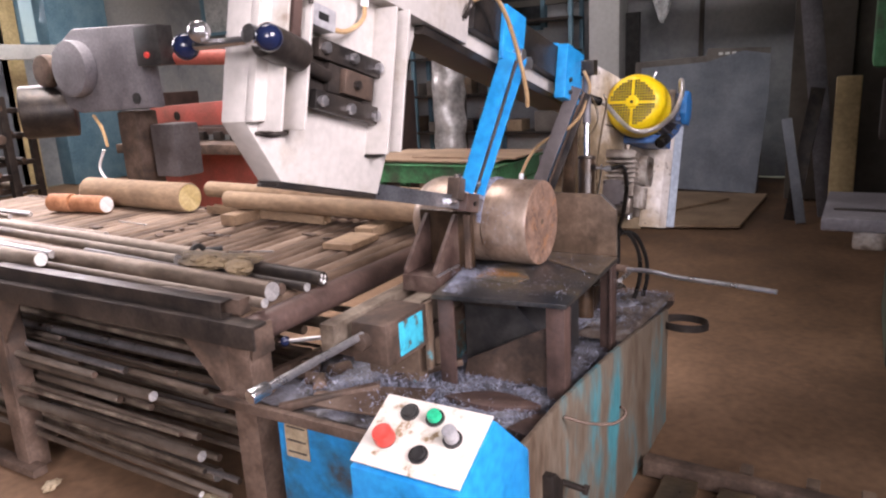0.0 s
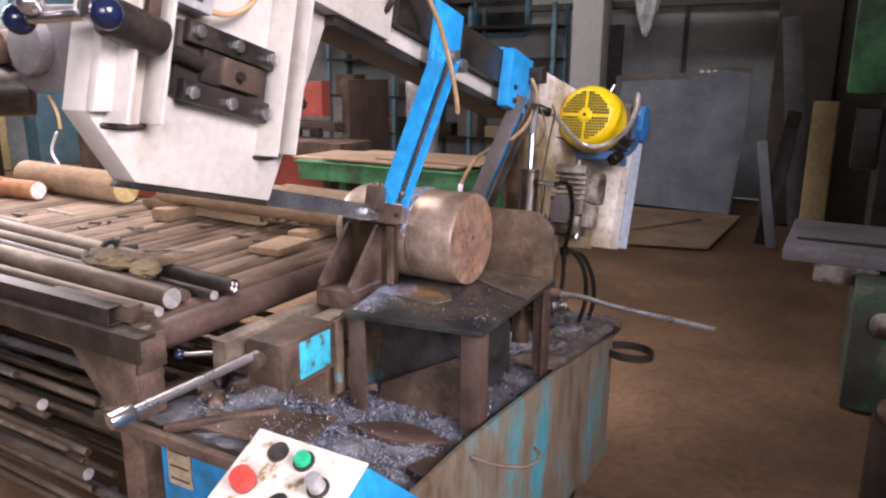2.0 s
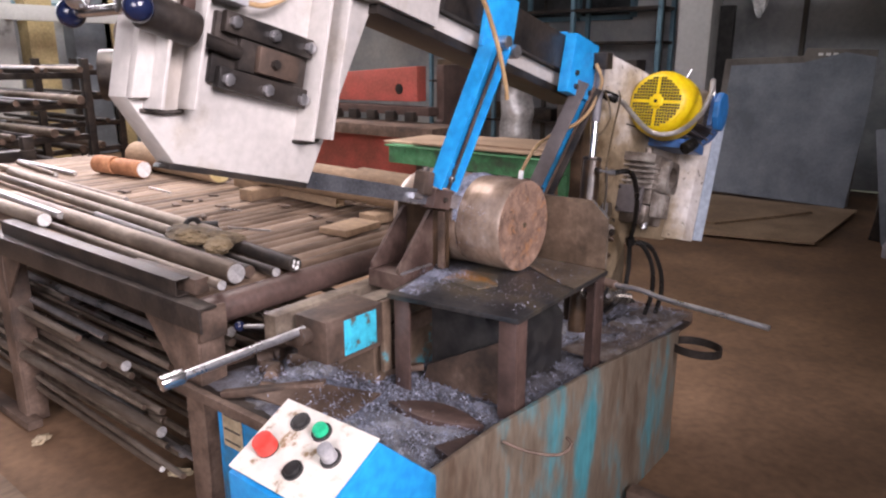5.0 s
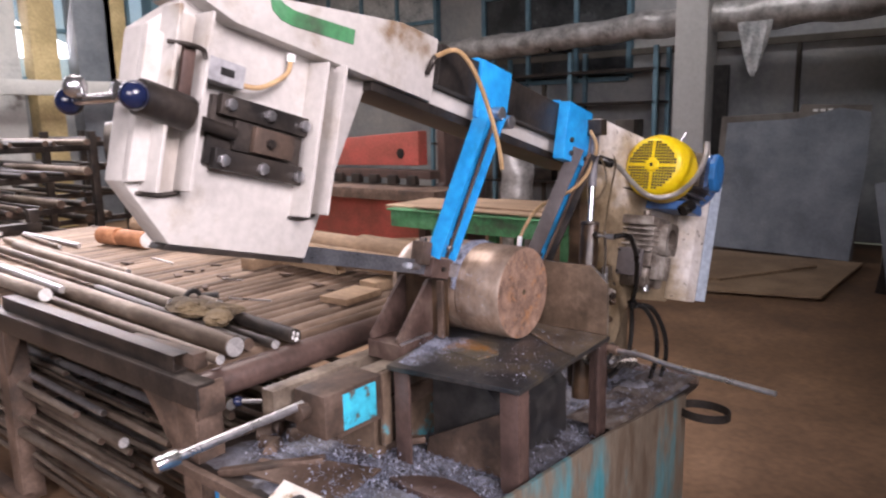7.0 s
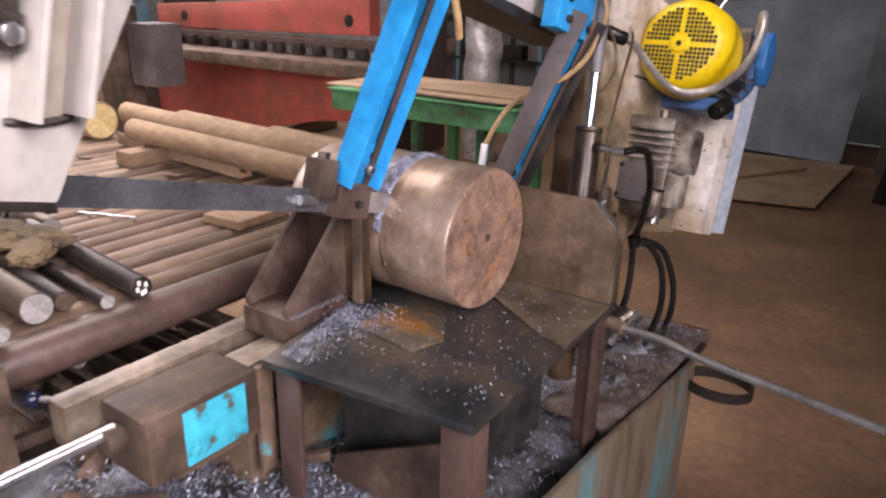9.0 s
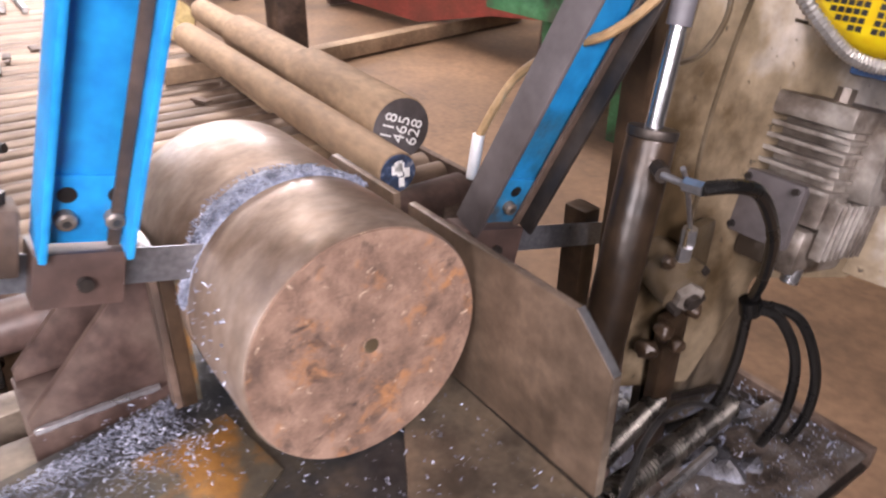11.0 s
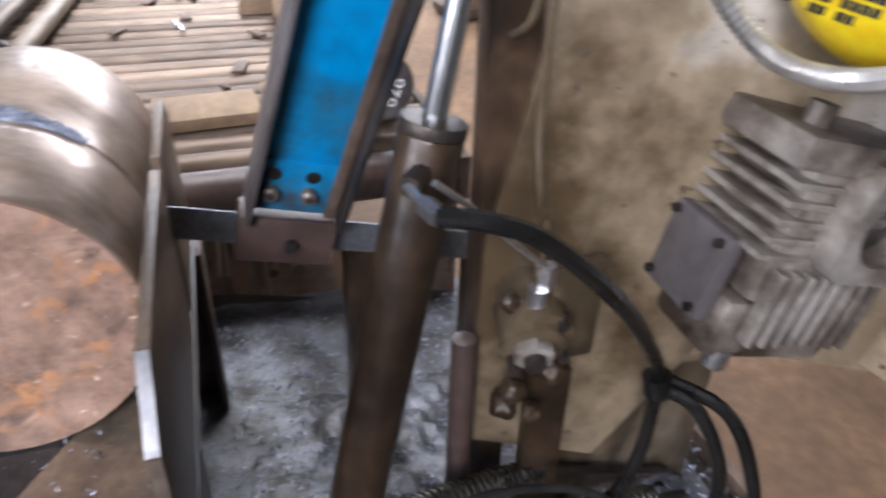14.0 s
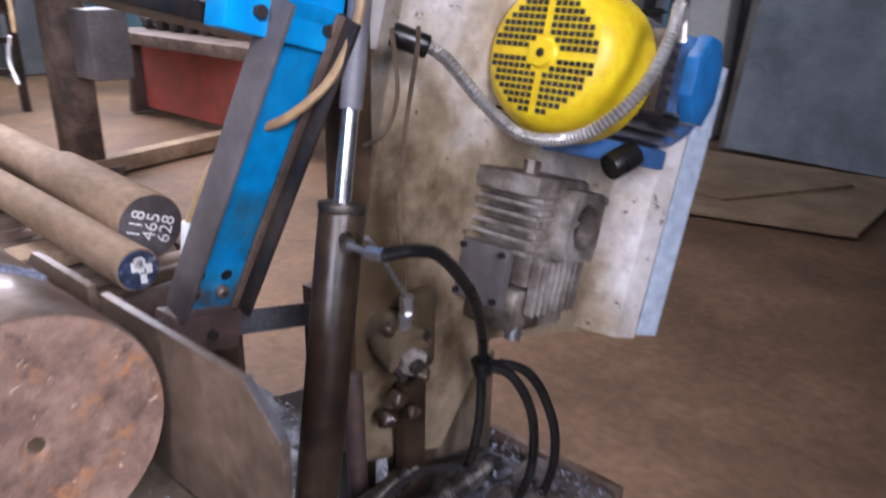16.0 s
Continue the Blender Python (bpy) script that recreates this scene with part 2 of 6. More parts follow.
    "sheet_rust": material("rust_grey_sheet", [(0.1, 0.085, 0.075), (0.2, 0.18, 0.16)], 0.55, 0.2, 3, 40, 0.1, grain=0.2),
    "red": material("faded_red_paint", [(0.26, 0.075, 0.055), (0.46, 0.1, 0.08)], 0.5, 0, 3, 50, 0.1),
    "green": material("old_green_paint", [(0.05, 0.085, 0.05), (0.05, 0.19, 0.08), (0.09, 0.26, 0.13)], 0.5, 0, 6, 60, 0.15),
    "dirty_pane": material("dark_grimy_glass", [(0.02, 0.022, 0.024), (0.07, 0.075, 0.08)], 0.25, 0, 2, 30, 0.03),
    "grey_dark": material("dark_grey_brown_paint", [(0.06, 0.05, 0.048), (0.12, 0.108, 0.11)], 0.5, 0.05, 4, 50, 0.15),
    "grease": material("brown_grease_on_steel", [(0.035, 0.026, 0.016), (0.085, 0.062, 0.036), (0.17, 0.135, 0.095)], 0.33, 0, 5.5, 45, 0.4, mix=(0.34, 0.66)),
    "oily_rust": material("oily_brown_steel", [(0.018, 0.012, 0.008), (0.04, 0.025, 0.015), (0.08, 0.05, 0.03)], 0.34, 0.12, 7, 70, 0.2),
    "green_dark": material("worn_dark_green_paint", [(0.06, 0.055, 0.045), (0.05, 0.09, 0.06), (0.13, 0.14, 0.11)], 0.45, 0.1, 7, 60, 0.3),
    "grey_mach": material("grey_machine_paint", [(0.11, 0.105, 0.115), (0.2, 0.195, 0.21)], 0.5, 0.05, 3, 50, 0.12),
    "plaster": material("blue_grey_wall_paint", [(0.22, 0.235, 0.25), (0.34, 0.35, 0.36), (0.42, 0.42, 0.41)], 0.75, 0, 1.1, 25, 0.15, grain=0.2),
    # dirty wall brown, also darkened to stand for shade in the right corner
    "dim_wall": material("dirty_shaded_wall", [(0.07, 0.062, 0.052), (0.14, 0.125, 0.105)], 0.8, 0, 1.2, 25, 0.15, grain=0.2),
    "column": material("whitewashed_column", [(0.2, 0.19, 0.18), (0.48, 0.49, 0.49), (0.58, 0.58, 0.57)], 0.75, 0, 2.5, 30, 0.2, mix=(0.26, 0.5), grain=0.2),
    "yellow_col": material("ochre_column_paint", [(0.42, 0.33, 0.17), (0.6, 0.48, 0.26)], 0.7, 0, 2.5, 30, 0.15),
    "wrap": material("crinkled_foil_wrap", [(0.3, 0.29, 0.28), (0.6, 0.59, 0.58)], 0.35, 0.3, 7, 30, 0.8),
    "floor": material("earthy_workshop_floor", [(0.075, 0.044, 0.024), (0.145, 0.085, 0.047), (0.215, 0.13, 0.075)], 0.72, 0, 1.3, 30, 0.35, mix=(0.3, 0.68), rough_var=0.2),
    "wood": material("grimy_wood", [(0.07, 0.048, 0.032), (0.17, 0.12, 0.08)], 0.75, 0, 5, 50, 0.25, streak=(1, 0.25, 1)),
    # paler copy of the wood above, its lit look put into the colour
    "wood_lit": material("lit_planks", [(0.22, 0.15, 0.095), (0.36, 0.26, 0.175)], 0.75, 0, 5, 50, 0.25, streak=(0.25, 1, 1)),
    "paper": material("faded_paper_label", [(0.3, 0.24, 0.15), (0.42, 0.35, 0.24)], 0.8, 0, 14, 80, 0.05),
    "ink": material("dark_ink", [(0.04, 0.035, 0.03), (0.06, 0.05, 0.045)], 0.8, 0, 14, 80, 0.0),
    "chalk": material("white_paint_marks", [(0.72, 0.71, 0.68), (0.85, 0.85, 0.83)], 0.7, 0, 30, 120, 0.0),
    "window_frame": material("blue_window_paint", [(0.1, 0.2, 0.27), (0.16, 0.28, 0.35)], 0.55, 0, 5, 50, 0.1),
    "film": material("grey_film_sheet", [(0.36, 0.38, 0.39), (0.55, 0.56, 0.56)], 0.3, 0, 5, 40, 0.5),
}
glass = bpy.data.materials.new("grimy_window_glass")
glass.use_nodes = True
g = glass.node_tree.nodes["Principled BSDF"]
g.inputs["Base Color"].default_value, g.inputs["Roughness"].default_value, g.inputs["Transmission Weight"].default_value = (0.75, 0.82, 0.86, 1), 0.25, 0.85
M["glass"] = glass


def blotched(name, base, pale, rust, dark):
    """Sawn, oxidised steel: broad brown and salmon patches, small pale and rusty spots, dark pits."""
    m = bpy.data.materials.new(name)
    m.use_nodes = True
    nt = m.node_tree
    N, Lk = nt.nodes, nt.links
    bsdf = N["Principled BSDF"]
    pos = N.new("ShaderNodeNewGeometry").outputs["Position"]

    def tex(scale, detail, rough, distort, off):
        ad = N.new("ShaderNodeVectorMath")
        Lk.new(pos, ad.inputs[0])
        ad.inputs[1].default_value = (off, off * 0.7, -off)
        n = N.new("ShaderNodeTexNoise")
        for key, val in (("Scale", scale), ("Detail", detail), ("Roughness", rough), ("Distortion", distort)):
            n.inputs[key].default_value = val
        Lk.new(ad.outputs[0], n.inputs["Vector"])
        return n.outputs["Fac"]

    def ramp(fac, *stops):
        r = N.new("ShaderNodeValToRGB")
        e = r.color_ramp.elements
        e[0].position, e[0].color = stops[0][0], (*stops[0][1], 1)
        e[1].position, e[1].color = stops[-1][0], (*stops[-1][1], 1)
        for p, c in stops[1:-1]:
            e.new(p).color = (*c, 1)
        Lk.new(fac, r.inputs["Fac"])
        return r.outputs["Color"]

    def over(fac, a, b):
        x = N.new("ShaderNodeMix")
        x.data_type = "RGBA"
        Lk.new(fac, x.inputs["Factor"])
        Lk.new(a, x.inputs["A"])
        x.inputs["B"].default_value = (*b, 1)
        return x.outputs["Result"]

    k, w = (0, 0, 0), (1, 1, 1)
    broad, mid, spot, pit = tex(24, 7, 0.68, 0.2, 0.0), tex(28, 6, 0.68, 0.25, 3.1), tex(95, 4, 0.6, 0.6, 7.7), tex(36, 5, 0.66, 0.6, 12.3)
    col = ramp(broad, (0.36, base[0]), (0.5, base[1]), (0.64, base[2]))
    col = over(ramp(mid, (0.54, k), (0.66, w)), col, rust)
    col = over(ramp(spot, (0.64, k), (0.72, w)), col, pale)
    col = over(ramp(pit, (0.26, w), (0.44, k)), col, dark)
    Lk.new(col, bsdf.inputs["Base Color"])
    bsdf.inputs["Metallic"].default_value, bsdf.inputs["Roughness"].default_value = 0.35, 0.4
    b = N.new("ShaderNodeBump")
    b.inputs["Strength"].default_value, b.inputs["Distance"].default_value = 0.7, 0.003
    s = N.new("ShaderNodeMath")
    Lk.new(mid, s.inputs[0])
    Lk.new(pit, s.inputs[1])
    Lk.new(s.outputs[0], b.inputs["Height"])
    Lk.new(b.outputs[0], bsdf.inputs["Normal"])
    return m


M["face"] = blotched("sawn_copper_rust_face", [(0.16, 0.108, 0.085), (0.3, 0.195, 0.145), (0.44, 0.295, 0.22)], (0.8, 0.62, 0.46), (0.47, 0.24, 0.12), (0.07, 0.052, 0.046))

# ---- mesh tools ----


def bm_box(bm, lo, hi, m=None):
    r = bmesh.ops.create_cube(bm, size=1)
    lo, hi = Vector(lo), Vector(hi)
    t = Matrix.Translation((lo + hi) / 2) @ Matrix.Diagonal((*(hi - lo), 1))
    bmesh.ops.transform(bm, matrix=(m or Matrix()) @ t, verts=r["verts"])
    return r["verts"]


def bm_cyl(bm, a, b, r, r2=None, seg=20, caps=True):
    a, b = Vector(a), Vector(b)
    d = b - a
    res = bmesh.ops.create_cone(bm, cap_ends=caps, segments=seg, radius1=r, radius2=r if r2 is None else r2, depth=d.length)
    bmesh.ops.transform(bm, matrix=Matrix.Translation((a + b) / 2) @ d.to_track_quat("Z", "Y").to_matrix().to_4x4(), verts=res["verts"])
    return res["verts"]


def bm_ball(bm, c, r, seg=16):
    res = bmesh.ops.create_uvsphere(bm, u_segments=seg, v_segments=seg // 2 + 2, radius=r)
    bmesh.ops.translate(bm, vec=c, verts=res["verts"])


def bm_prism(bm, pts, axis, a, b):
    """A polygon extruded along x, y or z from a to b; pts are the two other coordinates in order."""
    def v(p, h):
        return {"x": (h, p[0], p[1]), "y": (p[0], h, p[1]), "z": (p[0], p[1], h)}[axis]
    lo, hi = [bm.verts.new(v(p, a)) for p in pts], [bm.verts.new(v(p, b)) for p in pts]
    n = len(pts)
    bm.faces.new(lo[::-1])
    bm.faces.new(hi)
    for i in range(n):
        bm.faces.new((lo[i], lo[(i + 1) % n], hi[(i + 1) % n], hi[i]))
    bmesh.ops.recalc_face_normals(bm, faces=bm.faces[:])


def bm_lathe(bm, prof, seg=48):
    """Profile of (x, r) turned about the x axis; zero radius closes the ends."""
    rings = []
    for x, r in prof:
        rings.append([bm.verts.new((x, 0, 0))] if r < 1e-6 else
                     [bm.verts.new((x, r * math.cos(k * math.tau / seg), r * math.sin(k * math.tau / seg))) for k in range(seg)])
    for p, q in zip(rings, rings[1:]):
        for k in range(seg):
            j = (k + 1) % seg
            f = [p[k % len(p)], p[j % len(p)], q[j % len(q)], q[k % len(q)]]
            bm.faces.new(list(dict.fromkeys(f)))
    bmesh.ops.recalc_face_normals(bm, faces=bm.faces[:])


def smooth_path(pts, n=8):
    P = [Vector(p) for p in pts]
    P = [P[0] * 2 - P[1]] + P + [P[-1] * 2 - P[-2]]
    out = []
    for i in range(1, len(P) - 2):
        for k in range(n):
            t = k / n
            a, b, c, d = P[i - 1], P[i], P[i + 1], P[i + 2]
            out.append(0.5 * (2 * b + (c - a) * t + (2 * a - 5 * b + 4 * c - d) * t * t + (3 * b - a - 3 * c + d) * t ** 3))
    return out + [P[-2]]


def bm_tube(bm, pts, r, seg=10, n=8, rib=0.0):
    path = smooth_path(pts, n) if n > 1 else [Vector(p) for p in pts]
    rings, up = [], Vector((0.3, 0.2, 0.93))
    for i, p in enumerate(path):
        d = (path[min(i + 1, len(path) - 1)] - path[max(i - 1, 0)]).normalized()
        s = d.cross(up)
        s = s.normalized() if s.length > 1e-4 else d.orthogonal().normalized()
        up = s.cross(d).normalized()
        rr = r * (1 + rib * (i % 2))
        rings.append([bm.verts.new(p + s * rr * math.cos(k * math.tau / seg) + up * rr * math.sin(k * math.tau / seg)) for k in range(seg)])
    for p, q in zip(rings, rings[1:]):
        for k in range(seg):
            bm.faces.new((p[k], p[(k + 1) % seg], q[(k + 1) % seg], q[k]))
    bm.faces.new(rings[0][::-1])
    bm.faces.new(rings[-1])
    bmesh.ops.recalc_face_normals(bm, faces=bm.faces[:])


def bm_helix(bm, a, b, r, wire, turns):
    a, b = Vector(a), Vector(b)
    d = (b - a).normalized()
    s = d.orthogonal().normalized()
    t = d.cross(s)
    n = int(turns * 12)
    pts = [a + (b - a) * (k / n) + (s * math.cos(k * math.tau / 12) + t * math.sin(k * math.tau / 12)) * r for k in range(n + 1)]
    bm_tube(bm, pts, wire, 6, 1)


def finish(bm, name, mat, bevel=0.0, smooth=True):
    if bevel:
        es = [e for e in bm.edges if len(e.link_faces) == 2 and e.calc_face_angle(0) > 0.6]
        bmesh.ops.bevel(bm, geom=es, offset=bevel, segments=2, profile=0.6, affect="EDGES", clamp_overlap=True)
    me = bpy.data.meshes.new(name)
    bm.to_mesh(me)
    bm.free()
    me.materials.append(M[mat])
    if smooth:
        for p in me.polygons:
            p.use_smooth = True
        me.set_sharp_from_angle(angle=radians(35))
    return me


def thing(name, label, category, at=(0, 0, 0), group="", kind="", m=None):
    ob = new(name)
    ob.matrix_basis = m if m is not None else Matrix.Translation(at)
    ob["local"] = 1 if m is not None else 0
    return tagged(ob, label, category, group, kind)


def part(name, bm, mat, parent, label="", bevel=0.0, smooth=True):
    """One mesh under a thing or a part. Vertices are world places, or the thing's own where it has a pose."""
    root = parent
    while root.parent:
        root = root.parent
    if root.get("local", 0) == 0:
        bmesh.ops.translate(bm, vec=-root.matrix_basis.translation, verts=bm.verts[:])
    ob = new(name, finish(bm, name, mat, bevel, smooth))
    ob.parent = parent
    return tagged(ob, label)


def single(name, bm, mat, label, category, bevel=0.0, group="", kind="", at=None, smooth=True):
    """A thing that is one mesh."""
    if at is not None:
        bmesh.ops.translate(bm, vec=-Vector(at), verts=bm.verts[:])
    ob = new(name, finish(bm, name, mat, bevel, smooth))
    if at is not None:
        ob.location = at
    return tagged(ob, label, category, group, kind)


def B():
    return bmesh.new()


def box_bm(lo, hi, m=None):
    bm = B()
    bm_box(bm, lo, hi, m)
    return bm


def cyl_bm(a, b, r, r2=None, seg=20):
    bm = B()
    bm_cyl(bm, a, b, r, r2, seg)
    return bm


def prism_bm(pts, axis, a, b):
    bm = B()
    bm_prism(bm, pts, axis, a, b)
    return bm


def tube_bm(pts, r, seg=10, n=8, rib=0.0):
    bm = B()
    bm_tube(bm, pts, r, seg, n, rib)
    return bm


def ball_bm(c, r, seg=16):
    bm = B()
    bm_ball(bm, c, r, seg)
    return bm


rng = random.Random(7)

# ---- the hall ----
X0, X1, Y0, Y1, H = -9.0, 4.2, -6.0, 6.5, 5.5


def wall_with_openings(name, axis, at, lo, hi, openings, mat, label):
    """A wall 0.3 thick on x or y = at (outwards), from lo to hi, with openings (a, b, z0, z1) through it."""
    out = 0.3 if at > 0 else -0.3
    bm = B()
    spans = sorted(openings)
    cuts, p = [], lo
    for a, b, z0, z1 in spans:
        cuts += [(p, a, 0, H), (a, b, 0, z0), (a, b, z1, H)]
        p = b
    cuts.append((p, hi, 0, H))
    for a, b, z0, z1 in cuts:
        q0, q1 = min(at, at + out), max(at, at + out)
        bm_box(bm, (q0, a, z0) if axis == "x" else (a, q0, z0), (q1, b, z1) if axis == "x" else (b, q1, z1))
    ob = new(name, finish(bm, name, mat, 0, False))
    return tagged(ob, label, "wall", kind="structure")


def wall_window(name, axis, at, a, b, z0, z1, nx, nz, label, pane_mat="glass"):
    w = thing(name, label, "window", kind="structure")
    t = 0.05
    def P(u, d, z):
        return (at + d, u, z) if axis == "x" else (u, at + d, z)
    def bar(n, u0, u1, q0, q1):
        lo, hi = P(u0, -0.03, q0), P(u1, 0.06, q1)
        part(n, box_bm([min(i, j) for i, j in zip(lo, hi)], [max(i, j) for i, j in zip(lo, hi)]), "window_frame", w)
    for k in range(nx + 1):
        u = a + (b - a) * k / nx
        bar("mullion", u - t / 2, u + t / 2, z0, z1)
    for k in range(nz + 1):
        z = z0 + (z1 - z0) * k / nz
        for i in range(nx):
            bar("glazing_bar", a + (b - a) * i / nx + t / 2, a + (b - a) * (i + 1) / nx - t / 2, z - t / 2, z + t / 2)
    for i in range(nx):
        for k in range(nz):
            lo = P(a + (b - a) * i / nx + t / 2, 0.01, z0 + (z1 - z0) * k / nz + t / 2)
            hi = P(a + (b - a) * (i + 1) / nx - t / 2, 0.016, z0 + (z1 - z0) * (k + 1) / nz - t / 2)
            pane = part("pane", box_bm([min(p, q) for p, q in zip(lo, hi)], [max(p, q) for p, q in zip(lo, hi)]), pane_mat, w)
            pane.visible_shadow = False
    return w


bm = B()
bmesh.ops.create_grid(bm, x_segments=70, y_segments=62, size=1)
for v in bm.verts:
    v.co = Vector(((X0 + X1) / 2 + v.co.x * (X1 - X0) / 2, (Y0 + Y1) / 2 + v.co.y * (Y1 - Y0) / 2, 0))
    v.co.z = -0.012 + 0.012 * noise.noise(v.co * 1.3)
tagged(new("floor", finish(bm, "floor", "floor")), "brown dusty earthen-looking concrete workshop floor", "floor", kind="structure")
bm = box_bm((X0, Y0, H), (X1, Y1, H + 0.25))
for k in range(5):
    bm_box(bm, (X0, -5 + k * 2.6, H - 0.3), (X1, -4.8 + k * 2.6, H))
tagged(new("ceiling", finish(bm, "ceiling", "dim_wall", 0, False)), "dark concrete hall ceiling with downstand beams", "ceiling", kind="structure")
wall_with_openings("wall_north", "y", Y1, X0, X1, [], "plaster", "grey-blue painted panel wall with grimy windows")
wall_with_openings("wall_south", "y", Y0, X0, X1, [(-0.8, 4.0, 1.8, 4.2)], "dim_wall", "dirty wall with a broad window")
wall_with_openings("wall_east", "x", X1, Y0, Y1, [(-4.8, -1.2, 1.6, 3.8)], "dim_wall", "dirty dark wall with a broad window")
wall_with_openings("wall_west", "x", X0, Y0, Y1, [(-1.8, 4.8, 1.9, 4.4)], "plaster", "pale painted wall with broad windows")
wall_window("window_1", "y", Y1 - 0.07, -8.2, -5.4, 2.0, 4.4, 4, 4, "pale grimy steel-framed factory window", "film")
wall_window("window_2", "y", Y1 - 0.07, -4.6, -2.6, 1.7, 4.4, 3, 5, "dark grimy steel-framed factory window", "dirty_pane")
wall_window("window_3", "x", X0, -1.8, 4.8, 1.9, 4.4, 8, 4, "bright steel-framed factory window")

# ---- band saw: base ----
base = thing("bandsaw_base", "blue and rust-streaked teal steel saw base with oily swarf tray", "saw base", (-0.1, 0, 0))
part("side_panel", prism_bm([(-0.60, 0.0), (0.66, 0.0), (0.66, 0.425), (0.10, 0.50), (-0.36, 0.535), (-0.60, 0.535)], "x", 0.178, 0.19), "teal", base, "teal panel streaked with rust", 0.002)
part("side_panel", prism_bm([(-0.60, 0.0), (0.66, 0.0), (0.66, 0.395), (-0.60, 0.465)], "x", -0.44, -0.43), "blue_worn", base, "", 0.002)
part("front_panel", box_bm((-0.43, -0.60, 0.0), (0.178, -0.59, 0.468)), "blue_worn", base, "blue painted front panel", 0.002)
part("rear_panel", box_bm((-0.43, 0.65, 0.0), (0.178, 0.66, 0.398)), "teal", base)
def zt(y):
    """Height of the sloping tray."""
    return 0.452 - 0.055 * y


def tray_tilt(bm_):
    for v in bm_.verts:
        v.co.z += zt(v.co.y) - 0.43
    return bm_


bm = B()
bm_prism(bm, [(-0.60, -0.61), (0.176, -0.59), (0.176, 0.80), (-0.44, 0.80), (-0.60, 0.2)], "z", 0.418, 0.43)
tray_tilt(bm)
part("tray", bm, "dark", base, "oily black swarf tray", 0.002)
part("tray_lip", tray_tilt(box_bm((-0.62, -0.63, 0.43), (0.0, -0.61, 0.455))), "rust", base, "", 0.002)
part("tray_lip", tray_tilt(box_bm((-0.62, -0.61, 0.43), (-0.60, 0.2, 0.455))), "rust", base, "", 0.002)
part("tray_lip", box_bm((-0.2, 0.80, 0.40), (0.176, 0.815, 0.438)), "rust", base, "", 0.002)
part("paper_label", box_bm((-0.415, -0.605, 0.385), (-0.345, -0.602, 0.475)), "paper", base, "faded torn paper label on the front panel")
for z in (0.465, 0.43, 0.40):
    part("label_line", box_bm((-0.408, -0.6065, z - 0.002), (-0.352, -0.605, z + 0.002)), "ink", base)
bm = cyl_bm((0.19, -0.36, 0.335), (0.245, -0.36, 0.33), 0.008, None, 12)
bm_cyl(bm, (0.24, -0.36, 0.331), (0.25, -0.36, 0.33), 0.013, None, 6)
part("screw", bm, "dark", base)
part("bracket", prism_bm([(-0.48, 0.30), (-0.42, 0.30), (-0.42, 0.38), (-0.46, 0.42), (-0.48, 0.42)], "x", 0.19, 0.215), "dark", base, "", 0.003)
part("wire_hook", tube_bm([(0.195, -0.36, 0.50), (0.24, -0.34, 0.485), (0.285, -0.31, 0.478), (0.305, -0.29, 0.485), (0.31, -0.28, 0.50), (0.30, -0.285, 0.512)], 0.0035, 6), "rust", base, "bent wire hook")

# control console on the base
PT, PB = Vector((0.105, -0.735, 0.678)), Vector((0.105, -0.865, 0.610))
pd = (PB - PT).normalized()
pn = Vector((1, 0, 0)).cross(pd)
pn = pn if pn.z > 0 else -pn
console = part("console", prism_bm([(-0.735, 0.674), (-0.868, 0.604), (-0.868, 0.30), (-0.60, 0.0), (-0.60, 0.55)], "x", -0.005, 0.215), "blue", base, "bright blue control console", 0.003)
PM = Matrix.Translation((PT + PB) / 2 + pn * 0.004) @ Matrix(((1, 0, 0), (0, -pd.y, pn.y), (0, -pd.z, pn.z))).to_4x4()
part("control_panel", box_bm((-0.108, -0.073, 0), (0.108, 0.073, 0.004), PM), "panel", base, "cream control panel with worn, scratched paint", 0.001)


def button(name, px, py, r, h, mat, label, mushroom=False):
    bm = B()
    bm_cyl(bm, PM @ Vector((px, py, 0.003)), PM @ Vector((px, py, 0.009)), r * 1.05, None, 24)
    ring = part("button", bm, "black", base, label)
    bm = B()
    bm_cyl(bm, PM @ Vector((px, py, 0.008)), PM @ Vector((px, py, h)), r * (0.8 if not mushroom else 1.15), r * (0.75 if not mushroom else 1.05), 24)
    part("cap", bm, mat, ring, "", 0.002)


button("button", -0.062, -0.02, 0.017, 0.03, "red_btn", "red mushroom stop button", True)
button("button", -0.045, 0.043, 0.0165, 0.014, "black", "black push button")
button("button", 0.008, 0.042, 0.0165, 0.02, "green_btn", "green push button")
button("button", 0.012, -0.033, 0.0165, 0.014, "black", "black push button")
button("button", 0.058, 0.01, 0.0165, 0.034, "grey_btn", "grey rotary selector knob")

# ---- saw table, fence and vise ----
table = thing("saw_table", "oily steel work plate on rusty angle-iron legs", "saw table", (0, 0, 0.43))
part("top_plate", prism_bm([(-0.165, -0.31), (0.168, -0.268), (0.158, 0.174), (-0.36, 0.174), (-0.36, -0.06), (-0.204, -0.085)], "z", 0.718, 0.730), "plate", table, "", 0.002)


def angle_leg(x, y, sx, sy, z0):
    bm = B()
    bm_box(bm, (min(x, x - sx * 0.045), min(y, y - sy * 0.008), z0), (max(x, x - sx * 0.045), max(y, y - sy * 0.008), 0.718))
    bm_box(bm, (min(x, x - sx * 0.008), min(y - sy * 0.008, y - sy * 0.045), z0), (max(x, x - sx * 0.008), max(y - sy * 0.008, y - sy * 0.045), 0.718))
    part("leg", bm, "primer", table, "", 0.002)


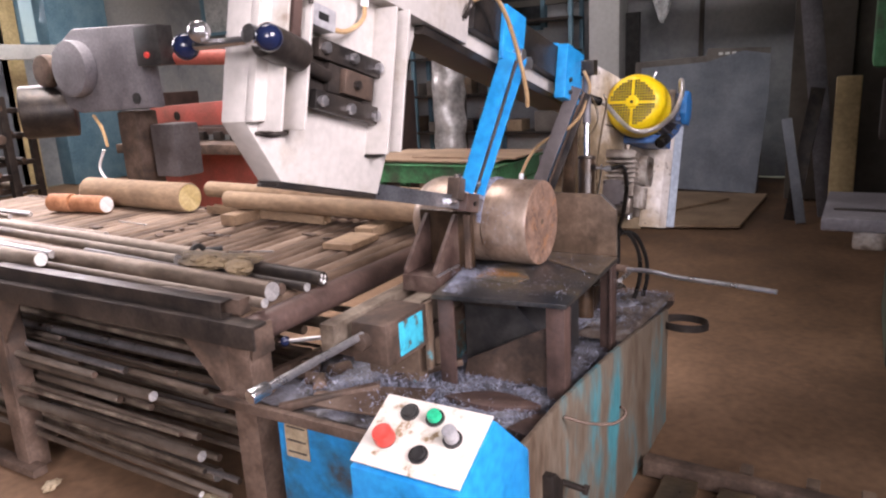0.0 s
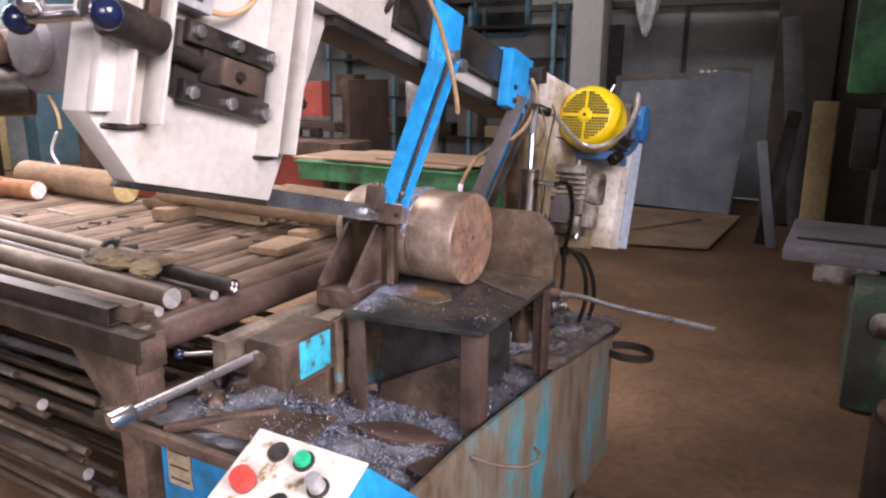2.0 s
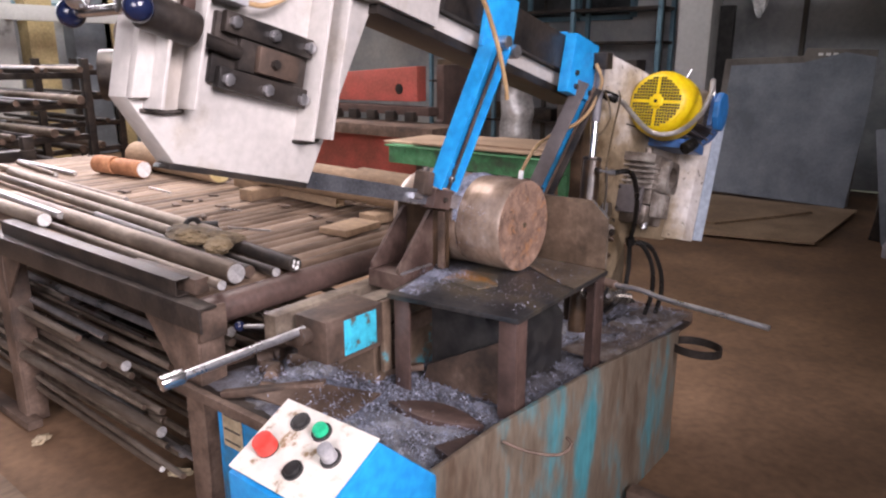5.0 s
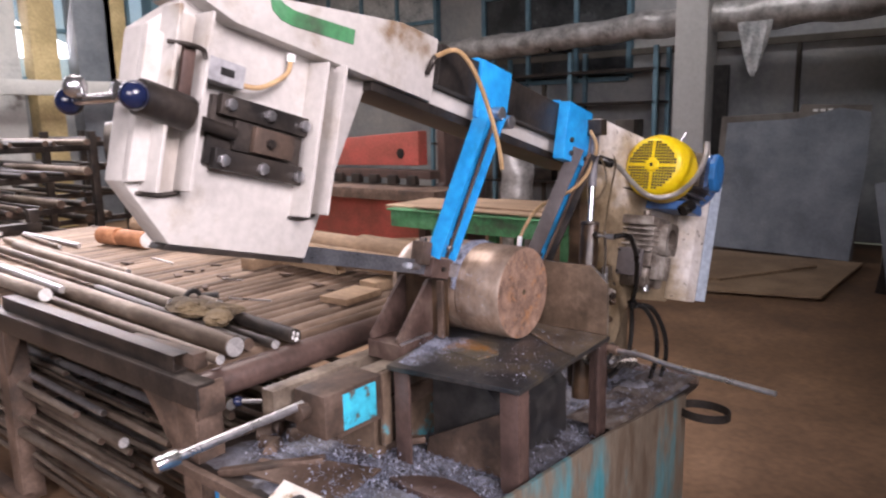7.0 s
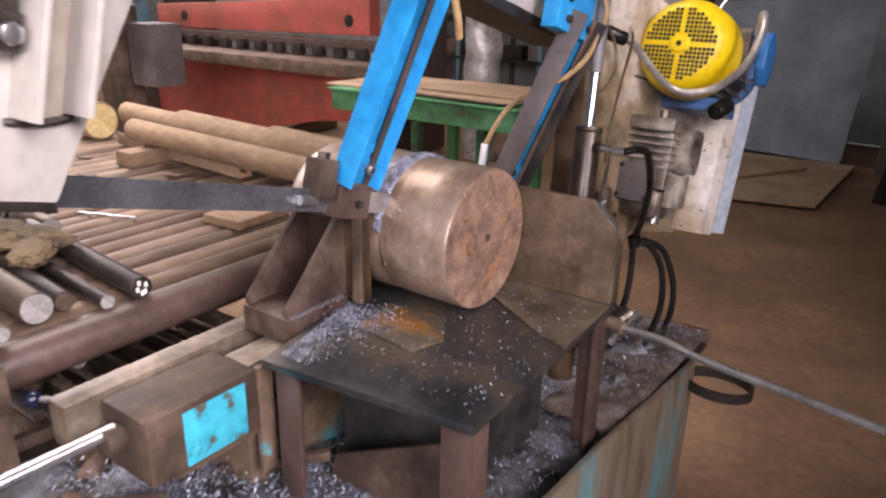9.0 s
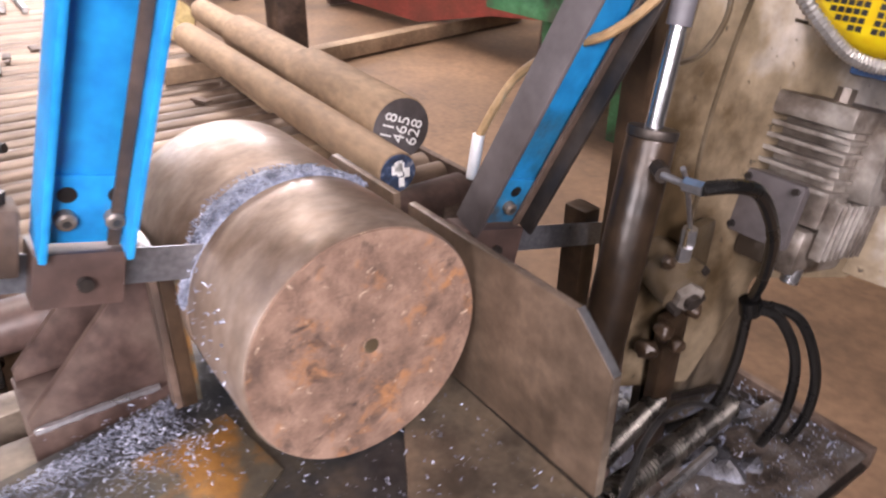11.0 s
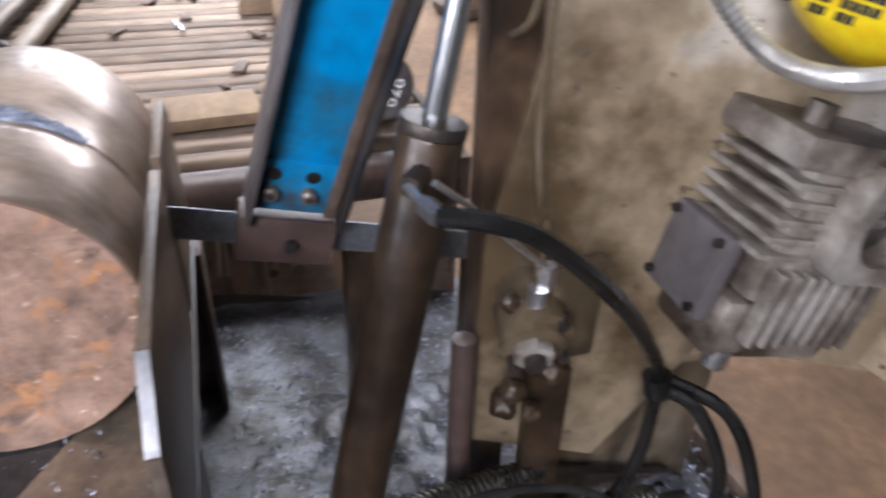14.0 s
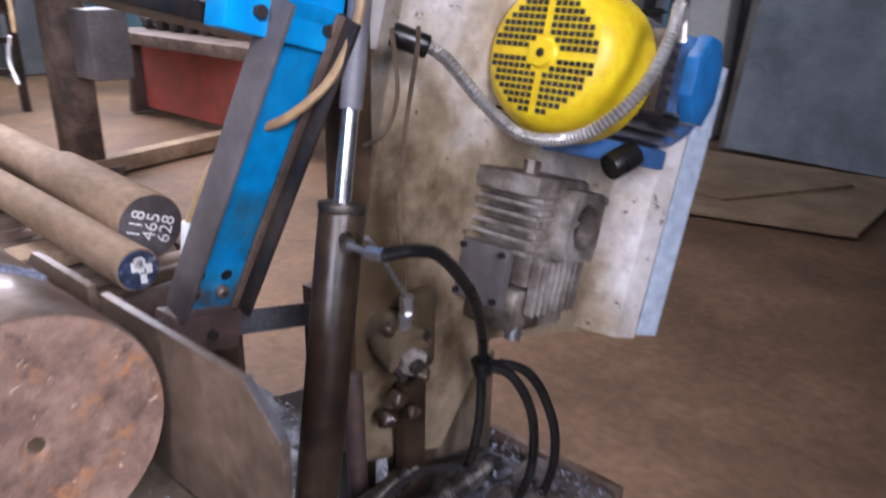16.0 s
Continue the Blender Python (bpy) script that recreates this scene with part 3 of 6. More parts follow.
angle_leg(0.16, -0.262, 1, -1, 0.43)
angle_leg(0.155, 0.165, 1, 1, 0.43)
angle_leg(-0.165, -0.285, -1, -1, 0.43)
angle_leg(-0.34, 0.18, -1, 1, 0.43)
part("skirt_plate", prism_bm([(-0.15, 0.45), (0.118, 0.44), (0.118, 0.655), (-0.13, 0.525)], "y", -0.205, -0.197), "rust", table, "rusty sheet leaning under the table", 0.002)
single("wear_plate", prism_bm([(-0.126, -0.152), (-0.01, -0.165), (0.009, -0.11), (-0.036, -0.042), (-0.137, -0.057)], "z", 0.7302, 0.7345), "stain", "thin steel plate with an orange rust stain", "steel plate", 0.001)
single("wear_plate", prism_bm([(-0.006, 0.07), (0.108, 0.001), (0.163, -0.02), (0.157, 0.16), (-0.10, 0.163), (-0.05, 0.10)], "z", 0.7302, 0.7345), "brown_plate", "thin brown oily steel plate against the fence", "steel plate", 0.001)

fence = thing("fence", "rusty brown steel back fence plate with a bright chamfered corner", "fence", (0, 0.17, 0.73))
part("fence_plate", prism_bm([(-0.135, 0.7345), (0.153, 0.7345), (0.153, 0.868), (0.108, 0.908), (-0.135, 0.908)], "y", 0.163, 0.172), "fence", fence, "", 0.0015)
part("fence_plate", prism_bm([(-0.335, 0.7345), (-0.162, 0.7345), (-0.162, 0.908), (-0.30, 0.908), (-0.335, 0.88)], "y", 0.163, 0.172), "fence", fence, "", 0.0015)
bm = B()
bm_prism(bm, [(0.1085, 0.909), (0.1545, 0.8685), (0.1525, 0.8665), (0.1065, 0.907)], "y", 0.1635, 0.1718)
part("ground_edge", bm, "bright", fence, "bright ground chamfer")
part("worn_edge", box_bm((0.1531, 0.1635, 0.736), (0.1543, 0.1718, 0.866)), "rail", fence, "worn pale edge")

jaw = thing("vise_jaw", "red-brown welded steel vise jaw with triangular gussets", "vise jaw", (-0.25, -0.16, 0.73))
part("jaw_plate", box_bm((-0.325, -0.088, 0.737), (-0.165, -0.074, 0.892)), "oily_rust", jaw, "", 0.0015)
for x in (-0.305, -0.217):
    part("gusset", prism_bm([(-0.218, 0.745), (-0.088, 0.745), (-0.088, 0.885), (-0.098, 0.885), (-0.218, 0.757)], "x", x, x + 0.011), "jaw", jaw, "", 0.001)
part("foot_plate", box_bm((-0.307, -0.222, 0.7005), (-0.202, -0.089, 0.744)), "jaw", jaw, "", 0.0015)
part("weld_bead", tube_bm([(-0.203, -0.216, 0.745), (-0.203, -0.155, 0.746), (-0.203, -0.10, 0.745)], 0.0035, 6, 5, 0.3), "bright", jaw, "bright weld bead")
part("worn_top_edge", box_bm((-0.323, -0.0868, 0.8921), (-0.168, -0.0752, 0.8932)), "bright", jaw, "bright worn top edge", 0.0004)
part("jaw_rib", box_bm((-0.185, -0.0955, 0.737), (-0.167, -0.0885, 0.885)), "rust", jaw, "", 0.001)
part("jaw_edge", box_bm((-0.183, -0.0735, 0.737), (-0.168, -0.069, 0.885)), "stain", jaw, "", 0.001)

slide = thing("vise_slide", "rusty steel vise slideway with chipped turquoise paint", "vise slide", (-0.3, -0.25, 0.43))
part("rail", box_bm((-0.35, -0.52, 0.63), (-0.308, 0.10, 0.70)), "rail", slide, "", 0.003)
part("rail", box_bm((-0.262, -0.299, 0.63), (-0.208, 0.10, 0.70)), "rail", slide, "", 0.003)
part("bed", box_bm((-0.378, -0.44, 0.59), (-0.195, 0.10, 0.63)), "rust", slide, "", 0.002)
part("end_block", box_bm((-0.29, -0.478, 0.60), (-0.19, -0.30, 0.70)), "rust", slide, "", 0.004)
part("paint_patch", box_bm((-0.19, -0.425, 0.606), (-0.1875, -0.322, 0.69)), "turq", slide, "patch of bright turquoise paint", 0.001)
part("web_plate", box_bm((-0.20, -0.298, 0.52), (-0.188, -0.27, 0.70)), "teal_block", slide, "", 0.002)
part("pedestal", box_bm((-0.38, -0.30, 0.43), (-0.22, 0.05, 0.59)), "teal_block", slide, "", 0.003)

lever = thing("clamp_lever", "worn chromed clamping lever with a round knob", "lever", (-0.25, -0.45, 0.67))
part("bar", cyl_bm((-0.252, -0.485, 0.673), (-0.287, -0.775, 0.654), 0.0095, None, 16), "bright", lever)
bm = B()
bm_cyl(bm, (-0.2865, -0.765, 0.6546), (-0.292, -0.812, 0.6515), 0.0155, None, 20)
part("knob", bm, "chrome", lever, "", 0.004)
part("hub", cyl_bm((-0.25, -0.505, 0.66), (-0.25, -0.478, 0.66), 0.02, None, 16), "rust", lever, "", 0.003)
lev2 = thing("small_lever", "thin steel lever with a dark plastic ball", "lever", (-0.45, -0.45, 0.62))
part("rod", cyl_bm((-0.505, -0.47, 0.615), (-0.40, -0.41, 0.622), 0.005, None, 10), "bright", lev2)
part("ball", ball_bm((-0.51, -0.473, 0.615), 0.013), "navy", lev2)

# ---- billet being cut ----
CY, CZ, CR = 0.042, 0.8462, 0.1165
bm = B()
bm_lathe(bm, [(-0.012, 0.0), (-0.012, CR - 0.02), (-0.0005, CR - 0.006), (0.0, CR - 0.0015), (-0.003, CR), (-0.108, CR), (-0.1115, CR), (-0.119, CR - 0.0008), (-0.1262, CR - 0.0008), (-0.1265, CR - 0.016), (-0.1305, CR - 0.016), (-0.131, CR - 0.0008), (-0.19, CR + 0.0004), (-0.196, CR + 0.0022), (-0.31, CR + 0.002), (-0.33, CR - 0.003), (-0.348, CR - 0.013), (-0.36, CR - 0.03), (-0.365, CR - 0.05), (-0.365, 0.0)], 96)
for f in bm.faces:
    f.smooth = True
billet = thing("billet", "heavy round steel billet with rusty copper-brown sawn face, half sawn through", "billet", m=pose(-0.017, CY, CZ))
part("body", bm, "work", billet)
bm = B()
R_IN = CR - 0.0025
rings = [[bm.verts.new((0.002 - (0.0012 if r < 0.009 else 0), r * math.cos(a), r * math.sin(a))) for a in [k * math.tau / 64 for k in range(64)]] for r in (0.003, 0.008, 0.013, 0.02, 0.035, 0.05, 0.065, 0.08, 0.095, 0.105, R_IN)]
for p, q in zip(rings, rings[1:]):
    for k in range(64):
        bm.faces.new((p[k], q[k], q[(k + 1) % 64], p[(k + 1) % 64]))
bm.faces.new(rings[0])
edge = [bm.verts.new((-0.002, v.co.y, v.co.z)) for v in rings[-1]]
for k in range(64):
    bm.faces.new((rings[-1][k], edge[k], edge[(k + 1) % 64], rings[-1][(k + 1) % 64]))
bmesh.ops.recalc_face_normals(bm, faces=bm.faces[:])
part("sawn_face", bm, "face", billet, "mottled copper-brown sawn end with a small centre hole", 0, False)
part("centre_hole", cyl_bm((-0.006, 0.002, 0.002), (0.0016, 0.002, 0.002), 0.0085, 0.0075, 9), "grease", billet, "dark centre hole")

# ---- saw bow: places are across, along and up the bow ----
BOW = pose(0, 0, 1, -14, 0, 0)
bow = thing("saw_bow", "dirty white steel band saw bow with blue blade guide arms", "saw bow", m=BOW)
HEAD = [(-0.932, -0.026), (-0.842, -0.112), (-0.562, -0.112), (-0.465, 0.235), (-0.465, 0.30), (-0.80, 0.30), (-0.87, 0.272), (-0.932, 0.208)]
part("idler_head", prism_bm(HEAD, "x", -0.168, -0.115), "cream", bow, "white idler wheel housing", 0.003)
part("head_rim", prism_bm([(-0.9325, -0.027), (-0.9, -0.02), (-0.9, 0.2), (-0.9325, 0.209)], "x", -0.1149, -0.098), "cream", bow, "", 0.002)
part("head_skirt", prism_bm([(-0.845, -0.1125), (-0.562, -0.1125), (-0.562, -0.122), (-0.85, -0.122)], "x", -0.165, -0.118), "dark", bow, "", 0.002)
for a, b in ((-0.906, -0.846), (-0.612, -0.562)):
    w0 = -0.037
    bm = B()
    bm_box(bm, (-0.115, a, w0), (-0.064, a + 0.006, 0.245))
    bm_box(bm, (-0.115, b - 0.006, w0 + 0.01), (-0.064, b, 0.252))
    rib = part("rib", bm, "cream", bow, "", 0.0015)
    # rib inside takes the darker cream in place of real shade
    part("rib_web", box_bm((-0.1149, a + 0.0062, w0 + 0.004), (-0.109, b - 0.0062, 0.246)), "shaded_cream", rib, "inside of the channel rib with its shade painted in")
    part("weld", tube_bm([(-0.112, a - 0.004, w0 - 0.004), (-0.108, (a + b) / 2, w0 - 0.001), (-0.106, b + 0.002, w0 + 0.008)], 0.003, 6, 5, 0.3), "dark", rib)
part("beam", prism_bm([(-0.88, 0.272), (-0.80, 0.252), (-0.30, 0.252), (-0.30, 0.388), (-0.42, 0.384), (-0.72, 0.322)], "x", -0.20, -0.078), "cream", bow, "dirty white beam", 0.003)
part("beam", box_bm((-0.20, -0.2999, 0.252), (-0.092, 0.44, 0.288)), "cream", bow, "", 0.003)
part("guide_bar", box_bm((-0.17, -0.302, 0.289), (-0.064, 0.40, 0.378)), "dark", bow, "black steel guide bar", 0.003)
part("beam", box_bm((-0.20, 0.4005, 0.252), (-0.10, 0.62, 0.37)), "cream", bow, "", 0.003)
part("colour_stripe", prism_bm([(-0.742, 0.312), (-0.735, 0.296), (-0.715, 0.286), (-0.69, 0.284), (-0.545, 0.298), (-0.545, 0.326), (-0.69, 0.311), (-0.712, 0.314), (-0.722, 0.318)], "x", -0.078, -0.0765), "green", bow, "green painted stripe")
# dark strip below the beam stands in for the shade there
part("beam_shade_strip", box_bm((-0.198, -0.47, 0.232), (-0.09, 0.44, 0.2515)), "dark", bow, "", 0.002)


# tensioner on the idler head
tens = part("tensioner", box_bm((-0.115, -0.808, 0.024), (-0.103, -0.615, 0.138)), "dark", bow, "black steel blade tensioner block", 0.003)
part("clamp_strip", box_bm((-0.103, -0.80, 0.106), (-0.088, -0.617, 0.14)), "dark", tens, "", 0.003)
part("clamp_strip", box_bm((-0.103, -0.80, 0.018), (-0.088, -0.617, 0.052)), "dark", tens, "", 0.003)
part("slider", box_bm((-0.103, -0.765, 0.054), (-0.092, -0.66, 0.104)), "dark", tens, "", 0.002)
part("cover_block", box_bm((-0.092, -0.735, 0.056), (-0.078, -0.65, 0.100)), "rust", tens, "brown cover block", 0.003)
part("stud", cyl_bm((-0.078, -0.705, 0.076), (-0.068, -0.705, 0.076), 0.008, None, 6), "dark", tens)
for u in (-0.785, -0.706, -0.628):
    for w in (0.124, 0.033):
        bm = B()
        bm_cyl(bm, (-0.0885, u, w), (-0.078, u, w), 0.0105, None, 6)
        part("bolt", bm, "bright", tens, "", 0.002)
part("screw", cyl_bm((-0.095, -0.87, 0.088), (-0.095, -0.765, 0.08), 0.0115, None, 14), "dark", tens)
part("sleeve", cyl_bm((-0.066, -0.952, 0.094), (-0.066, -0.868, 0.088), 0.027, None, 24), "dark", bow, "dark bronze sleeve of the tension screw", 0.004)
part("hinge_bar", box_bm((-0.0785, -0.888, 0.115), (-0.068, -0.868, 0.19)), "primer", bow, "", 0.002)
part("latch", tube_bm([(-0.072, -0.915, 0.185), (-0.062, -0.89, 0.188), (-0.062, -0.862, 0.188), (-0.062, -0.855, 0.175)], 0.004, 6, 3), "dark", bow)
handle = part("tension_handle", cyl_bm((-0.066, -0.985, 0.094), (-0.066, -0.95, 0.094), 0.015, None, 16), "chrome", bow, "chrome cross handle with two dark balls", 0.003)
ea, eb = Vector((-0.195, -0.985, 0.082)), Vector((-0.035, -0.972, 0.088))
part("cross_bar", cyl_bm(ea, eb, 0.0075, None, 14), "chrome", handle)
part("ball", ball_bm(ea, 0.0205, 20), "navy", handle, "dark blue plastic ball")
part("ball", ball_bm(eb, 0.0205, 20), "navy", handle, "dark blue plastic ball")
part("end_cap", ball_bm((-0.15, -1.0, 0.098), 0.017, 18), "chrome", handle, "polished domed end")
sw = part("limit_switch", box_bm((-0.115, -0.838, 0.152), (-0.08, -0.768, 0.19)), "grey_btn", bow, "small grey limit switch box", 0.003)
part("window", box_bm((-0.0805, -0.815, 0.165), (-0.0785, -0.79, 0.177)), "black", sw)
part("wire", tube_bm([(-0.09, -0.768, 0.16), (-0.085, -0.735, 0.165), (-0.085, -0.70, 0.187), (-0.092, -0.675, 0.21), (-0.10, -0.666, 0.235)], 0.0045, 8), "hose", sw, "ochre cable")
part("gland", cyl_bm((-0.10, -0.666, 0.23), (-0.10, -0.666, 0.243), 0.008, None, 12), "white", sw)


def guide_arm(u0, u1, a, b, xf, w_low, mat, web, flange):
    arm = part("guide_arm", box_bm((-0.0635, u0, w_low), (xf, u1, 0.384)), mat, bow, "blue painted blade guide arm", 0.004)
    bm = B()
    bm_box(bm, (-0.17, u0, 0.379), (-0.0636, u1, 0.388))
    part("saddle", bm, mat, arm, "", 0.003)
    top, bot = Vector((xf + 0.004, 0, 0.27)), Vector((-0.138, 0, -0.075))
    d = (bot - top).normalized()
    n = Vector((d.z, 0, -d.x))
    n = n if n.x > 0 else -n
    def strip(n0, p0, p1, t0, t1, m_):
        bm_ = B()
        vs = [top + n * t0, top + n * t1, bot + n * t1, bot + n * t0]
        bm_prism(bm_, [(v.x, v.z) for v in vs], "y", p0, p1)
        return part(n0, bm_, m_, arm, "", 0.002)
    strip("web", a + 0.006, b - 0.006, -0.005, 0.001, web)
    strip("flange", a, a + 0.0058, -0.012, 0.030, flange)
    strip("flange", b - 0.0058, b, -0.012, 0.030, mat if web == mat else "dark")
    strip("back_flange", b, b + 0.012, -0.03, -0.005, "dark")
    holder = part("guide_block", box_bm((-0.163, a - 0.002, -0.127), (-0.122, b - 0.002, -0.08)), "primer", arm, "red-brown blade guide block", 0.003)
    for k in range(2):
        u = a + 0.02 + k * 0.035
        bm_ = B()
        c = bot + n * 0.001 - d * 0.025
        bm_cyl(bm_, (c.x, u, c.z), (c.x + n.x * 0.011, u, c.z + n.z * 0.011), 0.0078, None, 16)
        bm_cyl(bm_, (c.x + n.x * 0.0112, u, c.z + n.z * 0.0112), (c.x + n.x * 0.013, u, c.z + n.z * 0.013), 0.0078, 0.006, 16)
        part("screw", bm_, "cast", holder)
        part("socket", cyl_bm((c.x + n.x * 0.0125, u, c.z + n.z * 0.0125), (c.x + n.x * 0.0133, u, c.z + n.z * 0.0133), 0.0036, None, 6), "black", holder)
        part("hole", cyl_bm((c.x + n.x * 0.0042 - d.x * 0.021, u, c.z + n.z * 0.0042 - d.z * 0.021), (c.x + n.x * 0.0052 - d.x * 0.021, u, c.z + n.z * 0.0052 - d.z * 0.021), 0.007, None, 14), "dark", holder)
    foot = B()
    up = bot - d * 0.062
    vs = [up + n * 0.0012, up + n * 0.0046, bot + n * 0.0046, bot + n * 0.0012]
    bm_prism(foot, [(v.x, v.z) for v in vs], "y", a + 0.0065, b - 0.0065)
    part("foot_plate", foot, web, arm, "", 0.001)
    strip("wear_strip", b - 0.016, b - 0.0062, 0.0052, 0.011, "rust")
    part("screw", cyl_bm((-0.118, (a + b) / 2, -0.104), (-0.112, (a + b) / 2, -0.104), 0.006, None, 12), "dark", holder)
    return arm


armL = guide_arm(-0.168, -0.045, -0.163, -0.096, -0.05, 0.25, "blue", "blue", "blue")
armR = guide_arm(0.215, 0.355, 0.262, 0.352, -0.03, 0.228, "blue", "blue_worn", "grey_dark")
for u, w, rr in ((-0.105, 0.272, 0.016), (-0.062, 0.262, 0.016)):
    part("knob", cyl_bm((-0.05, u, w), (-0.022, u, w), rr, None, 20), "bright", armL, "bright clamp bolt", 0.003)
for u, w in ((0.245, 0.285), (0.335, 0.25), (0.25, 0.25)):
    part("screw", cyl_bm((-0.03, u, w), (-0.023, u, w), 0.007, None, 6), "dark", armR)
part("side_block", box_bm((-0.16, -0.205, -0.10), (-0.125, -0.172, -0.045)), "rust", armL, "", 0.004)
part("bolt", cyl_bm((-0.142, -0.188, -0.0455), (-0.142, -0.188, -0.036), 0.009, None, 6), "dark", armL)
part("oiler", cyl_bm((-0.14, -0.225, -0.105), (-0.14, -0.195, -0.105), 0.007, None, 12), "bright", armL)

# blade: a thin band standing on edge between the guides, twisted flat towards the wheels
bm = B()
def blade_ring(u, ang):
    c, s = math.cos(radians(ang)), math.sin(radians(ang))
    cx, cw, h = -0.1455, -0.105, 0.0165
    return [bm.verts.new((cx + k * h * s + j * 0.0006 * c, u, cw + k * h * c - j * 0.0006 * s)) for k, j in ((-1, -1), (1, -1), (1, 1), (-1, 1))]
rings = [blade_ring(u, a) for u, a in ((-0.74, 0), (-0.45, 0), (-0.20, 0), (-0.16, 0), (0.0, 0), (0.36, 0), (0.55, 0), (0.72, 0))]
for p, q in zip(rings, rings[1:]):
    for k in range(4):
        bm.faces.new((p[k], p[(k + 1) % 4], q[(k + 1) % 4], q[k]))
bmesh.ops.recalc_face_normals(bm, faces=bm.faces[:])
part("saw_blade", bm, "blade", bow, "bright blue-grey band saw blade")

# drive head, skewed a little to the blade
SK = pose(-0.045, 0.42, 0, 0, 0, -12)
def sk(bm_):
    bmesh.ops.transform(bm_, matrix=SK, verts=bm_.verts[:])
    return bm_
def lean(bm_):
    for v in bm_.verts:
        v.co.y += 0.08 * (v.co.z + 0.112) - 0.008
    return bm_
part("drive_head", sk(prism_bm([(0.05, -0.06), (0.10, -0.30), (0.25, -0.30), (0.31, -0.13), (0.52, -0.128), (0.535, -0.11), (0.555, 0.30), (0.50, 0.375), (0.05, 0.40), (0.045, 0.20)], "x", -0.09, -0.03)), "greasy", bow, "white drive wheel housing stained brown with grease", 0.005)
part("head_return", lean(prism_bm([(0.0, 0.92), (0.03, 0.925), (0.097, 0.945), (0.1155, 0.983), (0.107, 0.997), (0.09, 0.965), (0.0, 0.96)], "z", -0.118, 0.31)), "greasy", bow, "", 0.003)
# the rim's pale blue holds the daylight falling on this side
part("head_rim", lean(prism_bm([(0.116, 0.984), (0.136, 1.025), (0.128, 1.035), (0.108, 0.998)], "z", -0.112, 0.35)), "ridge", bow, "housing rim, pale blue from daylight put into its colour", 0.003)
part("seam", sk(box_bm((-0.0299, 0.20, 0.212), (-0.027, 0.50, 0.216))), "dark", bow)

# ---- motor on the drive head ----
motor = thing("electric_motor", "electric motor with a yellow fan cowl and blue terminal box", "motor", m=BOW)
MX, MU, MW = 0.055, 0.609, 0.286
prof = [(0.0, 0.0), (0.0, 0.016), (0.004, 0.020), (0.004, 0.074), (0.007, 0.080), (0.02, 0.092), (0.045, 0.101), (0.10, 0.104), (0.11, 0.104), (0.11, 0.100), (0.11, 0.0)]
bm = B()
bm_lathe(bm, prof, 48)
bmesh.ops.transform(bm, matrix=Matrix.Translation((MX, MU, MW)) @ pose(0, 0, 0, 0, 0, 90), verts=bm.verts[:])
cowl = part("fan_cowl", bm, "yellow", motor, "yellow fan cowl")
bm = B()
for ix in range(-8, 9):
    for iz in range(-8, 9):
        r = math.hypot(ix, iz) * 0.0088
        if 0.021 < r < 0.073 and abs(ix) > 0.4 and abs(iz) > 0.4:
            bm_box(bm, (MX + ix * 0.0088 - 0.0031, MU + 0.0022, MW + iz * 0.0088 - 0.0031), (MX + ix * 0.0088 + 0.0031, MU + 0.006, MW + iz * 0.0088 + 0.0031))
part("grille", bm, "black", cowl, "dark square grille openings", 0, False)
part("hub_cap", cyl_bm((MX, MU - 0.003, MW), (MX, MU + 0.002, MW), 0.017, None, 20), "yellow", cowl, "", 0.001)
part("hub_centre", cyl_bm((MX, MU - 0.0045, MW), (MX, MU - 0.002, MW), 0.006, None, 6), "dark", cowl)
bm = cyl_bm((MX, MU + 0.105, MW), (MX, MU + 0.33, MW), 0.080, None, 32)
mb = part("motor_body", bm, "grey_mach", motor, "grey finned motor body")
for k in range(26):
    part("fin", box_bm((0.0795, MU + 0.115, -0.0022), (0.097, MU + 0.315, 0.0022), Matrix.Translation((MX, 0, MW)) @ pose(0, 0, 0, 0, 360 * k / 26, 0)), "grey_mach", mb)
part("end_shield", cyl_bm((MX, MU + 0.33, MW), (MX, MU + 0.355, MW), 0.094, None, 32), "motor_blue", motor, "", 0.004)
tb = part("terminal_box", box_bm((MX + 0.095, MU + 0.155, MW - 0.04), (MX + 0.126, MU + 0.225, MW + 0.062)), "motor_blue", motor, "blue terminal box", 0.006)
bm = B()
bm_prism(bm, [(MU + 0.187 + 0.05 * math.cos(radians(22.5 + 45 * k)), MW + 0.008 + 0.062 * math.sin(radians(22.5 + 45 * k))) for k in range(8)], "x", MX + 0.1262, MX + 0.146)
part("box_cover", bm, "cover_blue", tb, "eight-sided teal-blue cover", 0.004)
vent = part("louvre_block", box_bm((MX + 0.07, MU + 0.112, MW - 0.045), (MX + 0.113, MU + 0.154, MW + 0.06)), "cast", motor, "grey slotted block", 0.003)
for k in range(6):
    part("slot", box_bm((MX + 0.1131, MU + 0.12, MW - 0.036 + k * 0.0155), (MX + 0.1142, MU + 0.146, MW - 0.0285 + k * 0.0155)), "black", vent)
bm = box_bm((MX - 0.06, MU + 0.14, MW - 0.118), (MX + 0.07, MU + 0.30, MW - 0.088))
part("foot", bm, "motor_blue", motor, "", 0.005)
part("cable_gland", cyl_bm((MX + 0.075, MU + 0.10, MW - 0.125), (MX + 0.09, MU + 0.135, MW - 0.10), 0.019, None, 16), "rubber", motor, "black cable gland", 0.004)
part("eye_stud", cyl_bm((MX + 0.01, MU + 0.17, MW + 0.09), (MX + 0.03, MU + 0.17, MW + 0.135), 0.004, None, 8), "bright", motor)
